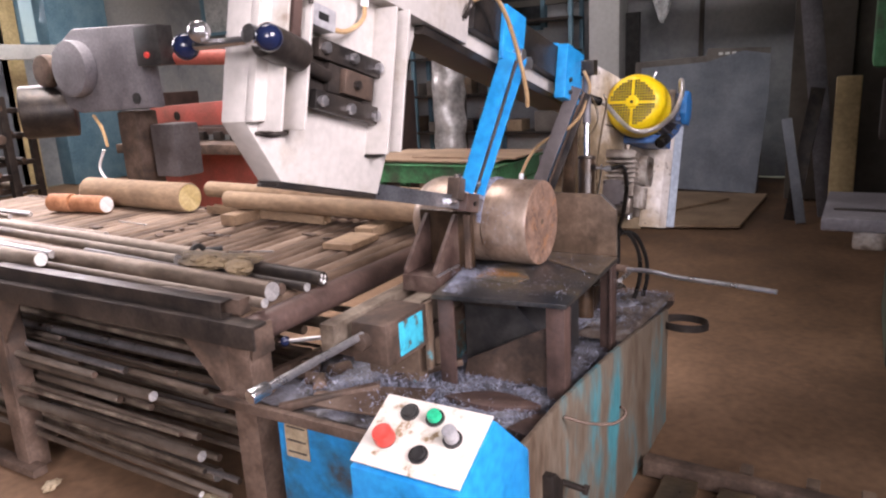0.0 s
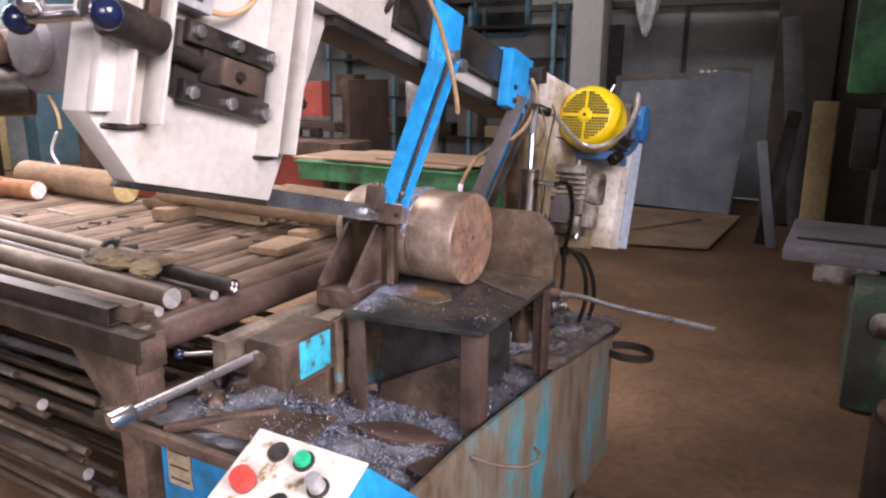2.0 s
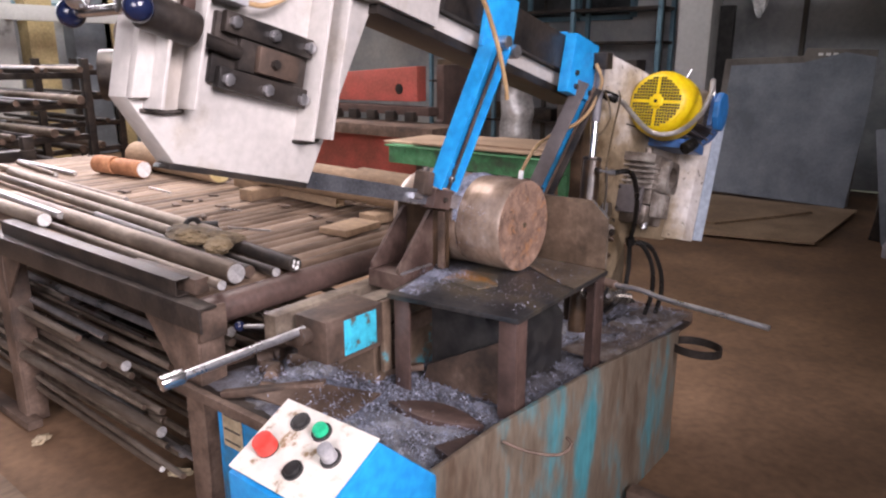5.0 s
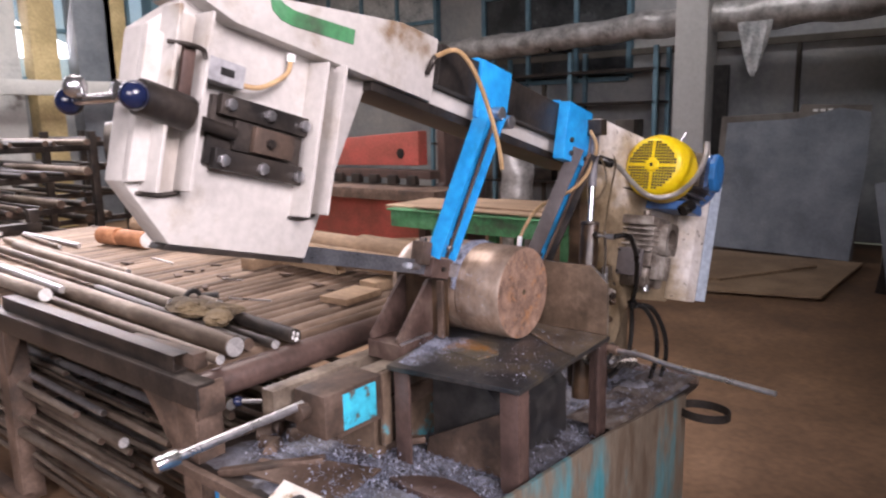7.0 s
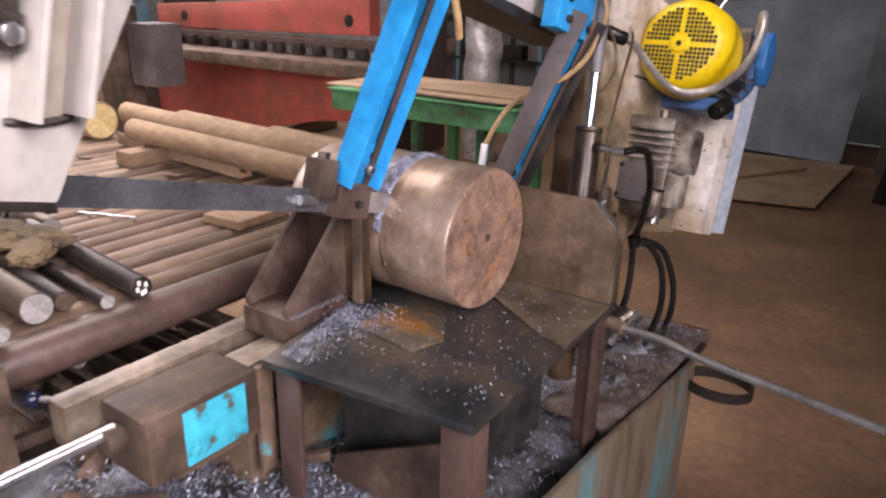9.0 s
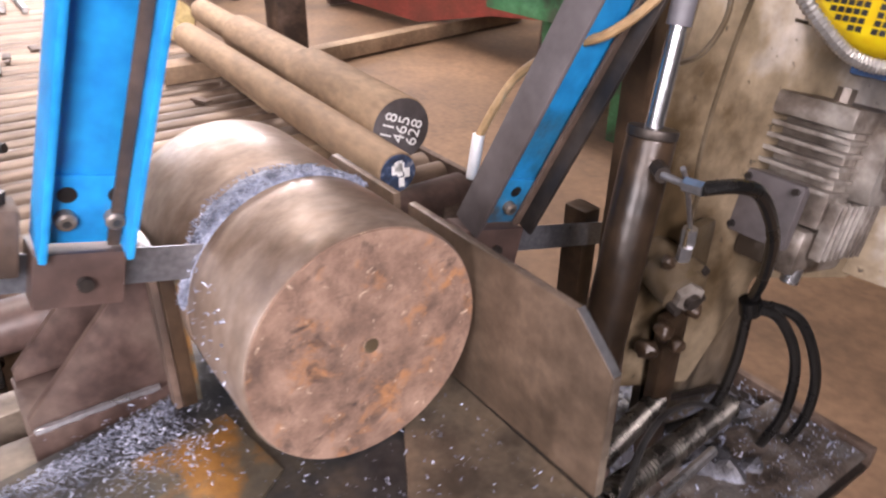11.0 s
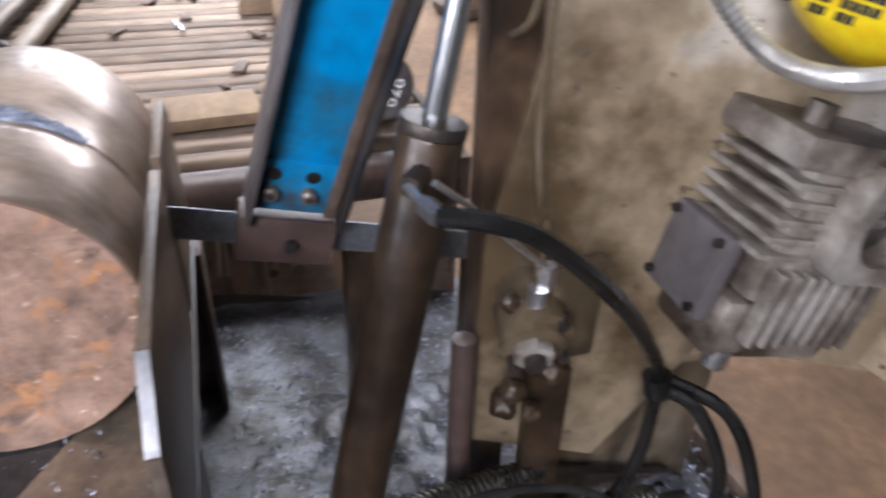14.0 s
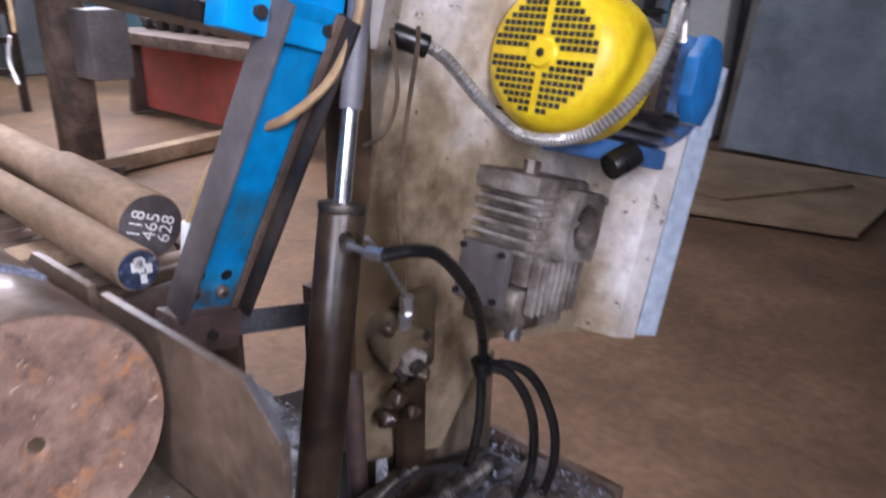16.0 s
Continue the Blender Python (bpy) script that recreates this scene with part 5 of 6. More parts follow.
bmesh.ops.recalc_face_normals(bm, faces=bm.faces[:])
tagged(new("swarf_cake", finish(bm, "swarf_cake", "swarf_cake")), "blue-grey swarf caked along the saw cut", "swarf", kind="stuff")


def on_billet(r):
    a = 48 + 124 * r.random() ** 0.8
    x = -0.144 - cake_width(a) * min(1.15, abs(r.gauss(0.45, 0.35)))
    rr, a = CR + 0.0015 + abs(r.gauss(0, 0.0016)), radians(a)
    return x, CY + rr * math.cos(a), CZ + rr * math.sin(a) - 0.001


pile("swarf_chips", "fine blue-grey chips on the packed swarf", 1900, on_billet, 0.0016, seed=9)
pile("swarf_chips", "chips stuck on the billet side", 70, lambda r: (lambda a: (r.uniform(-0.14, -0.05), CY + (CR + 0.001) * math.cos(a), CZ + (CR + 0.001) * math.sin(a)))(radians(r.uniform(150, 200))), 0.002, seed=10)

# ---- roller table ----
rt = thing("roller_table", "rusty steel roller table with angle-iron frame and dusty rollers", "roller table", (-1.9, 0, 0))
bm = B()
bm_box(bm, (-2.85, -0.585, 0.628), (-0.505, -0.577, 0.690))
bm_box(bm, (-2.85, -0.577, 0.682), (-0.505, -0.535, 0.690))
part("front_rail", bm, "dark", rt, "", 0.002)
part("rear_rail", box_bm((-3.45, 0.585, 0.612), (-0.525, 0.60, 0.690)), "rust", rt, "", 0.002)
part("end_plate", box_bm((-0.53, -0.577, 0.60), (-0.52, -0.50, 0.682)), "rust", rt, "", 0.002)


def table_leg(x, y, dx, dy):
    bm = B()
    bm_box(bm, (min(x, x + dx * 0.075), min(y, y + dy * 0.009), 0.0), (max(x, x + dx * 0.075), max(y, y + dy * 0.009), 0.648))
    bm_box(bm, (min(x, x + dx * 0.009), min(y + dy * 0.009, y + dy * 0.075), 0.0), (max(x, x + dx * 0.009), max(y + dy * 0.009, y + dy * 0.075), 0.648))
    part("leg", bm, "rust", rt, "", 0.002)


for x, dx in ((-0.535, -1), (-1.66, -1), (-3.38, 1)):
    table_leg(x, -0.576, dx, 1)
    table_leg(x, 0.584, dx, -1)
part("gusset", prism_bm([(-0.61, 0.628), (-0.78, 0.628), (-0.61, 0.447)], "y", -0.573, -0.566), "rust", rt, "", 0.001)
part("gusset", prism_bm([(-1.66, 0.628), (-1.52, 0.628), (-1.66, 0.467)], "y", -0.573, -0.566), "rust", rt, "", 0.001)
for z in (0.11, 0.24, 0.37):
    for x in (-0.58, -1.72, -3.35):
        part("cross_bar", box_bm((x, -0.565, z - 0.035), (x + 0.04, 0.57, z)), "rust", rt, "", 0.002)
part("foot_rail", box_bm((-3.4, -0.60, 0.0), (-1.6, -0.55, 0.03)), "rust", rt, "", 0.003)
end_roller = part("roller", cyl_bm((-0.575, -0.56, 0.650), (-0.575, 0.58, 0.650), 0.038, None, 24), "primer", rt, "thick rusty end roller", 0.003)
rm = finish(cyl_bm((0, -0.565, 0), (0, 0.582, 0), 0.0275, None, 18), "roller", "roller")
for k in range(47):
    ob = new("roller", rm)
    ob.parent = rt
    ob.location = (-0.648 - k * 0.0605 + 1.9, 0, 0.660 + rng.uniform(-0.0015, 0.0015))


def round_bar(x1, y, r, length, z=None, yaw=0.0, mat="bar", end="bar_end", label="rusty round steel bar lying on the rollers", group="bars on the table", marks=0):
    z = 0.6885 + r if z is None else z
    t = thing("steel_bar", label, "steel bar", m=pose(x1, y, z, 0, 0, yaw), group=group)
    bm = B()
    bm_lathe(bm, [(-0.001, 0), (-0.001, r * 0.9), (-0.002, r * 0.97), (-0.006, r), (-length, r), (-length, 0)], 20)
    part("shaft", bm, mat, t)
    part("sawn_end", cyl_bm((-0.002, 0, 0), (0.0005, 0, 0), r * 0.9, None, 20), end, t, "")
    for k in range(marks):
        a, b = rng.uniform(-0.5, 0.5) * r, rng.uniform(-0.5, 0.5) * r
        part("paint_mark", box_bm((0.0006, a - r * 0.14, b - r * 0.22), (0.0016, a + r * 0.14, b + r * 0.22)), "chalk", t)
    return t


round_bar(-0.603, -0.405, 0.0285, 1.55, yaw=-3, label="thick grey round bar with a clean sawn end")
round_bar(-0.556, -0.482, 0.0135, 1.7, z=0.714, yaw=-2.0, label="thin round bar beside the thick grey bar")
round_bar(-0.572, -0.302, 0.0135, 0.55, yaw=-4, mat="dark", label="thin dark round bar on the roller table")
round_bar(-0.566, -0.24, 0.021, 0.5, yaw=-5, mat="dark", end="dark", label="dark bar with white paint dots on its end", marks=5)
round_bar(-0.62, -0.352, 0.018, 1.0, yaw=-5, mat="dark", end="rust")
round_bar(-1.525, -0.478, 0.024, 0.9, z=0.743, yaw=-2, end="chalk", label="pale bar with a white painted end")
round_bar(-1.70, -0.43, 0.022, 1.3, yaw=-3, mat="bar", end="chalk")
round_bar(-1.62, -0.385, 0.014, 1.3, z=0.728, yaw=-4, mat="bright", label="bright drawn steel bar on the stack")
round_bar(-1.45, -0.335, 0.017, 1.7, yaw=-3)
round_bar(-1.82, -0.045, 0.0155, 1.4, yaw=-3, mat="bar", label="slim straight bar lying on the rollers")
round_bar(-1.02, -0.17, 0.0225, 1.9, yaw=-4, label="long rusty round bar on the rollers")
round_bar(-1.15, -0.255, 0.018, 1.9, yaw=-4, z=0.718)
round_bar(-1.94, 0.485, 0.068, 0.8, mat="brown_bar", end="yellow_end", yaw=-3, label="thick dusty brown bar with a yellow painted end")
round_bar(-2.36, 0.345, 0.042, 0.22, mat="orange_bar", end="chalk", yaw=4, label="short orange rusty bar offcut")
round_bar(-2.58, 0.32, 0.045, 0.14, mat="orange_bar", end="orange_bar", yaw=8, label="short orange rusty bar offcut")
round_bar(-0.468, 0.365, 0.036, 1.15, z=0.776, mat="brown_bar", end="end_blue", yaw=-2.5, label="long dusty brown round bar with a painted end", marks=7)
round_bar(-2.75, 0.10, 0.011, 0.6, yaw=-6)
round_bar(-2.7, 0.17, 0.011, 0.7, yaw=-2, mat="bright")
shaft = thing("stepped_shaft", "heavy stepped steel shaft with white painted numbers on its end", "shaft", m=pose(-0.615, 0.468, 0.787, 0, 0, -4), group="bars on the table")
bm = B()
bm_lathe(bm, [(0, 0), (0, 0.058), (-0.004, 0.0605), (-0.42, 0.0605), (-0.425, 0.05), (-0.9, 0.05), (-0.905, 0.036), (-1.27, 0.036), (-1.27, 0)], 32)
part("body", bm, "brown_bar", shaft)
part("sawn_end", cyl_bm((-0.002, 0, 0), (0.0006, 0, 0), 0.0575, None, 28), "grey_dark", shaft, "dark sawn end")
for j, txt in enumerate(("118", "465", "628")):
    fc = bpy.data.curves.new("painted_number", "FONT")
    fc.body, fc.size, fc.extrude, fc.align_x, fc.align_y = txt, 0.034, 0.0006, "CENTER", "CENTER"
    tmp = bpy.data.objects.new("tmp", fc)
    me = bpy.data.meshes.new_from_object(tmp)
    bpy.data.objects.remove(tmp)
    me.materials.append(M["chalk"])
    ob = new("painted_number", me)
    ob.parent = shaft
    ob.matrix_basis = pose(0.0022, 0, 0, 90, 0, 90) @ pose(0, 0, 0, 0, 0, 68) @ Matrix.Translation((0, 0.028 - 0.028 * j, 0))
chan = thing("steel_channel", "dusty steel channel section lying behind the shaft", "channel", m=pose(-1.1, 0.44, 0.728, 0, 0, -4), group="bars on the table")
bm = box_bm((-0.72, -0.022, -0.035), (0, 0.022, -0.03))
bm_box(bm, (-0.72, -0.022, -0.03), (0, -0.018, 0.0))
bm_box(bm, (-0.72, 0.018, -0.03), (0, 0.022, 0.0))
part("section", bm, "brown_bar", chan, "", 0.001)
single("packing_bar", box_bm((-0.86, 0.30, 0.689), (-0.78, 0.56, 0.725)), "brown_bar", "dusty steel packing bar under the shafts", "packing bar", 0.003, "packing under the shafts")
single("packing_bar", box_bm((-1.55, 0.30, 0.689), (-1.47, 0.58, 0.735)), "brown_bar", "dusty steel packing bar under the shafts", "packing bar", 0.003, "packing under the shafts")
single("wood_block", box_bm((-0.06, -0.09, 0), (0.06, 0.09, 0.022), pose(-0.80, 0.20, 0.689, 0, 0, 4)), "brown_bar", "flat dusty wood packing block on the rollers", "wood block", 0.003)
tube = thing("square_tube", "dark square steel tube along the table edge", "square tube", m=pose(-0.625, -0.545, 0.7115, 0, 0, -0.6), group="bars on the table")
bm = B()
ends = [[[bm.verts.new((x, sy * q, sz * q)) for sy, sz in ((-1, -1), (1, -1), (1, 1), (-1, 1))] for q in (0.021, 0.018)] for x in (-1.05, 0)]
for k in range(4):
    j = (k + 1) % 4
    for q in range(2):
        bm.faces.new((ends[0][q][k], ends[0][q][j], ends[1][q][j], ends[1][q][k]))
    for e in ends:
        bm.faces.new((e[0][k], e[0][j], e[1][j], e[1][k]))
bmesh.ops.recalc_face_normals(bm, faces=bm.faces[:])
part("section", bm, "dark", tube, "", 0.0008)
tube2 = thing("square_tube", "short rusty square tube on the table edge", "square tube", m=pose(-0.60, -0.508, 0.7105, 0, 0, 3), group="bars on the table")
part("section", box_bm((-0.3, -0.02, -0.02), (0, 0.02, 0.02)), "rust", tube2, "", 0.002)
for x, y, yaw, ln in ((-1.0, 0.02, 22, 0.16), (-1.9, 0.2, -5, 0.2), (-1.35, 0.16, 12, 0.1)):
    single("steel_strip", box_bm((-ln, -0.004, 0), (0, 0.004, 0.004), pose(x, y, 0.6895, 0, 0, yaw)), "bright", "thin bright steel strip on the rollers", "steel strip", 0, "strips on the rollers")
for k in range(15):
    s = rng.uniform(0.012, 0.035)
    bm = box_bm((-s, -s * 0.4, 0), (s, s * 0.4, 0.006), pose(rng.uniform(-2.2, -0.8), rng.uniform(-0.1, 0.33), 0.6885, 0, 0, rng.uniform(-30, 30)))
    single("steel_flake", bm, "rust", "small rusty scale flake on the rollers", "flake", 0.001, "flakes on the rollers")

# oily rag and hook on the bars
rag = thing("oily_rag", "crumpled oily yellow-brown rag lying on the bars", "rag", (-0.95, -0.28, 0.728))
for (x, y, z, sx, sy, sz, a) in ((-0.98, -0.30, 0.743, 0.10, 0.05, 0.024, -8), (-0.90, -0.26, 0.740, 0.09, 0.035, 0.02, 20), (-0.83, -0.30, 0.734, 0.07, 0.04, 0.018, -30)):
    bm = B()
    bmesh.ops.create_icosphere(bm, subdivisions=4, radius=1)
    for v in bm.verts:
        q = v.co.copy()
        v.co *= 1 + 0.35 * noise.noise(q * 1.8 + Vector((x * 9, 0, 0))) + 0.16 * noise.noise(q * 5)
        v.co = Vector((v.co.x * sx, v.co.y * sy, v.co.z * sz))
    bmesh.ops.transform(bm, matrix=pose(x, y, z, 0, 0, a), verts=bm.verts[:])
    part("fold", bm, "rag", rag)
hk = thing("lifting_clamp", "black steel pipe clamp gripping a bar", "clamp", (-1.13, -0.2, 0.708))
bm = B()
pts = [(-1.13, -0.19 + 0.03 * math.cos(a), 0.718 + 0.032 * math.sin(a)) for a in [radians(20 + 30 * k) for k in range(10)]]
bm_tube(bm, pts, 0.009, 8, 3)
part("hook", bm, "black", hk)
part("tail", cyl_bm((-1.13, -0.165, 0.728), (-1.09, -0.12, 0.728), 0.01, None, 10), "black", hk)

# bars stored on the lower rack
for k in range(34):
    lev = (0.11, 0.24, 0.37)[k % 3]
    r = rng.choice((0.008, 0.010, 0.013, 0.017, 0.020, 0.022))
    y = -0.54 + (k // 3) * 0.088 + rng.uniform(-0.015, 0.015)
    x1 = rng.choice((-0.62, -0.7, -0.85, -1.0, -1.25, -1.5)) + rng.uniform(-0.06, 0.06)
    round_bar(x1, y, r, min(2.4, 3.3 + x1), z=lev + r + 0.002, yaw=rng.uniform(-1.2, 1.2), mat=rng.choice(("bar", "bar", "rail")), end=rng.choice(("bar_end", "rust", "rust", "rust", "chalk")), label="rusty bar stored on the rack under the table", group="bars under the table")
    if r > 0.012 and k % 2:
        round_bar(x1 - 0.15, y + 0.03, r * 0.6, min(2.2, 3.2 + x1), z=lev + 2 * r + r * 0.6 + 0.004, yaw=rng.uniform(-0.6, 0.6), end="rust", label="thin rusty bar on top of the stored bars", group="bars under the table")
for k in range(30):
    lev = (0.11, 0.24, 0.37)[k % 3]
    r = rng.choice((0.007, 0.009, 0.011, 0.013))
    y = -0.555 + (k // 3) * 0.034 + rng.uniform(-0.006, 0.006)
    x1 = rng.choice((-0.66, -0.8, -1.05, -1.3)) + rng.uniform(-0.08, 0.08)
    round_bar(x1, y, r, min(2.6, 3.35 + x1), z=lev + 0.044 + r + 0.02 * (k % 2), yaw=rng.uniform(-2.0, 0.6), mat=rng.choice(("bar", "rail", "bright")), end=rng.choice(("rust", "rust", "dark")), label="thin rusty bar heaped on the rack under the table", group="bars under the table")
for k, (x, y) in enumerate(((-1.0, -0.75), (-0.95, -0.42), (-1.3, -0.3), (-1.5, -0.6))):
    bm = B()
    bmesh.ops.create_icosphere(bm, subdivisions=3, radius=1)
    for v in bm.verts:
        v.co *= 1 + 0.5 * noise.noise(v.co * 2.5 + Vector((k * 3, 0, 0)))
        v.co = Vector((v.co.x * 0.035, v.co.y * 0.022, max(-0.2, v.co.z) * 0.013))
    bmesh.ops.transform(bm, matrix=pose(x, y, 0.006, 0, 0, 40 * k), verts=bm.verts[:])
    single("paper_scrap", bm, "chalk" if k < 1 else "paper", "crumpled scrap of paper on the floor", "paper scrap", 0, "scraps on the floor")
single("floor_pipe", cyl_bm((-1.25, -0.92, 0.025), (-0.72, -0.93, 0.025), 0.024, None, 18), "rust", "rusty pipe lying on the floor by the table", "pipe", 0.002)
single("floor_board", box_bm((-2.6, -1.05, 0.0), (-0.9, -0.80, 0.016), pose(0, 0, 0, 0, 0, -1)), "wood", "grimy wooden board on the floor before the table", "board", 0.002)

# ---- floor channel and sleepers beside the saw ----
fc_ = thing("floor_channel", "rusty steel channel frame with short sleepers on the floor", "channel frame", (0.6, 0.3, 0))
part("channel", box_bm((0.20, 0.285, 0.0), (1.5, 0.335, 0.055), pose(0, 0, 0, 0, 0, -1.5)), "rust", fc_, "", 0.004)
for k in range(7):
    x = 0.28 + k * 0.16
    part("sleeper", box_bm((x, -0.25, 0.0), (x + 0.10, 0.255, 0.035)), "grease", fc_, "", 0.005)
for x, y in ((0.48, 0.345), (0.66, 0.34), (0.80, 0.335)):
    part("lug", box_bm((x, y, 0), (x + 0.035, y + 0.05, 0.05)), "wood", fc_, "", 0.004)

# ---- hall beyond the saw ----
post = thing("column", "whitewashed concrete hall column with worn patches", "column", (-1.64, 5.8, 0), kind="structure")
part("shaft", box_bm((-1.82, 5.75, 0), (-1.50, 6.05, H)), "column", post, "", 0.01)
part("door_gap", box_bm((-1.50, 5.98, 0), (-1.36, 6.04, 1.75)), "black", post, "dark slot beside the column")
single("steel_sheet", prism_bm([(-1.25, 0.03), (-0.10, 0.0), (-0.05, 0.9), (-0.06, 1.29), (-0.30, 1.33), (-0.62, 1.24), (-1.24, 1.21)], "y", 0, 0.006), "sheet", "large blue-grey steel sheet leaning on the wall", "steel sheet").matrix_basis = pose(0.0, 5.40, 0.004, -12, 0, 0)
single("steel_sheet", prism_bm([(-1.30, 0.0), (-0.06, 0.0), (-0.04, 1.35), (-0.60, 1.37), (-0.62, 1.30), (-1.30, 1.27)], "y", 0, 0.006), "sheet_rust", "rusty grey steel sheet behind the blue-grey one", "steel sheet").matrix_basis = pose(-0.03, 5.50, 0.004, -12, 0, 0)
for j in range(3):
    tag = box_bm((-0.50 + j * 0.06, -0.002, 1.30), (-0.46 + j * 0.06, -0.0005, 1.325))
    single("sheet_mark", tag, "chalk", "white chalk mark on the rusty sheet", "chalk mark", 0, "chalk marks").matrix_basis = pose(-0.03, 5.49, 0.004, -12, 0, 0)
single("hardboard_sheet", prism_bm([(-1.6, 3.60), (-0.82, 3.68), (-0.02, 3.88), (0.02, 5.30), (-1.7, 5.25)], "z", 0.006, 0.022), "board", "brown hardboard sheet lying on the floor", "board sheet")
single("hardboard_sheet", prism_bm([(-1.9, 4.1), (-0.75, 4.0), (-0.25, 4.9), (-0.9, 5.2), (-2.0, 5.2)], "z", 0.026, 0.04), "board", "second brown hardboard sheet stacked on the floor", "board sheet")
duct = thing("wrapped_duct", "foil-wrapped insulated pipe sagging along the wall", "pipe", (-2.5, 5.9, 2.1))
bm = B()
ppts = [(-6.2, 6.05, 2.10), (-5.0, 6.03, 2.12), (-4.0, 6.0, 2.13), (-3.0, 6.0, 2.17), (-2.0, 5.95, 2.20), (-1.0, 5.95, 2.20), (0.2, 5.95, 2.22), (1.6, 5.95, 2.24)]
bm_tube(bm, ppts, 0.14, 18, 14)
for v in bm.verts:
    v.co += Vector((0, noise.noise(v.co * 5), noise.noise(v.co * 5 + Vector((9, 0, 0))))) * 0.035
part("pipe", bm, "wrap", duct)
for x in (-5.6, -3.4, -1.2, 0.9):
    part("bracket", box_bm((x, 5.9, 2.02), (x + 0.06, 6.5, 2.08)), "dark", duct)
film = thing("plastic_film", "torn grey plastic film hanging from the pipe", "plastic film", (-1.0, 5.85, 2.0))
bm = B()
bmesh.ops.create_grid(bm, x_segments=14, y_segments=14, size=0.5)
for v in bm.verts:
    a, b = v.co.x, v.co.y
    wd = 0.30 * (0.5 + b) ** 0.7 + 0.02
    v.co = Vector((-1.08 + a * wd, 5.80 + 0.05 * noise.noise(Vector((a * 4, b * 3, 0))), 1.62 + (b + 0.5) * 0.5))
bmesh.ops.solidify(bm, geom=bm.faces[:], thickness=0.004)
part("sheet", bm, "film", film)
bm = B()
for k in range(7):
    bm_box(bm, (-5.2 + k * 1.45, 6.44, 0), (-5.16 + k * 1.45, 6.498, 2.0))
bm_box(bm, (-6.0, 6.43, 1.95), (4.9, 6.498, 2.02))
tagged(new("trim", finish(bm, "trim", "dim_wall", 0, False)), "dark steel wall framing strips", "trim", kind="structure")
rackw = thing("wall_shelving", "dark steel shelving against the far wall", "shelving", (-3.6, 6.1, 0))
for z in (0.5, 0.95, 1.4, 1.75):
    part("shelf", box_bm((-5.2, 6.0, z), (-2.1, 6.4, z + 0.03)), "dark", rackw, "", 0.002)
for x in (-5.2, -4.2, -3.15, -2.14):
    for y in (6.0, 6.36):
        part("upright", box_bm((x, y, 0), (x + 0.045, y + 0.045, 2.0)), "window_frame", rackw, "", 0.002)
for k in range(16):
    x, z = -5.1 + (k % 8) * 0.36, (0.53, 0.98)[k // 8]
    s = rng.uniform(0.16, 0.3)
    single("storage_box", box_bm((x, 6.05, z + 0.001), (x + s, 6.3, z + rng.uniform(0.12, 0.3))), rng.choice(("wood", "dark", "sheet_rust", "board")), "dusty storage box on the far shelving", "box", 0.006, "boxes on the shelving")

# leaning planks, column and machines on the dark side
for lo, hi, at, mat, lab in (((0, 0, 0), (0.10, 0.03, 1.02), (0.24, 4.3, 0, -8, 7, 0), "dark", "dark steel plank leaning on the pillar"), ((0, 0, 0), (0.07, 0.02, 0.8), (0.34, 4.15, 0, -8, -11, 0), "sheet", "narrow blue-grey steel strip leaning"), ((0, 0, 0), (0.14, 0.03, 1.7), (0.47, 4.45, 0, -6, -8, 0), "grey_mach", "long grey plank leaning")):
    single("leaning_plank", box_bm(lo, hi, pose(*at)), mat, lab, "plank", 0.003, "planks leaning by the wall")
single("ochre_post", box_bm((0.54, 4.1, 0), (0.70, 4.3, 1.08)), "yellow_col", "short ochre painted post with worn base", "post", 0.01)
single("dark_pillar", box_bm((0.16, 5.2, 0), (0.62, 5.7, H)), "dim_wall", "dirty hall pillar, darkened for the shaded corner", "pillar", 0.01, kind="structure")
single("wall_partition", box_bm((0.62, 5.3, 0), (X1, 5.4, H)), "dim_wall", "dirty brown partition wall, darkened for the shaded corner", "wall", 0.0, kind="structure")
gm = thing("green_machine", "old tall green machine tool in the dark part of the hall", "machine tool", (1.5, 3.0, 0))
part("column", box_bm((0.92, 2.55, 0.0), (2.2, 3.4, 1.14)), "dark", gm, "", 0.02)
part("head", box_bm((0.74, 2.75, 1.16), (2.1, 3.4, 2.3)), "green", gm, "green painted head", 0.03)
part("bracket", box_bm((0.80, 2.6, 0.80), (0.915, 2.9, 1.1)), "dark", gm, "", 0.01)
lathe = thing("lathe_bed", "heavy worn green machine bed with a grey steel slide", "machine tool", (1.3, 1.7, 0))
part("pedestal", box_bm((0.87, 1.45, 0.0), (2.4, 2.25, 0.50)), "green_dark", lathe, "worn dark green pedestal", 0.02)
part("slide", box_bm((0.60, 1.62, 0.52), (2.4, 2.3, 0.575)), "grey_mach", lathe, "grey steel slide", 0.008)
part("slot", box_bm((0.64, 1.80, 0.5751), (2.4, 1.84, 0.579)), "dark", lathe)
part("gib", box_bm((0.72, 1.64, 0.44), (0.95, 1.85, 0.519)), "cast", lathe, "", 0.015)
part("lug", cyl_bm((0.98, 1.449, 0.36), (0.98, 1.42, 0.36), 0.05, None, 20), "cast", lathe, "", 0.004)
part("carriage", box_bm((1.15, 1.5, 0.58), (2.3, 2.2, 1.5)), "dark", lathe, "dark carriage housing", 0.02)
drum = thing("steel_drum", "dark dirty steel drum on the floor beside the saw", "drum", (1.08, 0.52, 0))
part("shell", cyl_bm((1.08, 0.52, 0.0), (1.08, 0.52, 0.40), 0.16, None, 32), "dark", drum, "", 0.02)
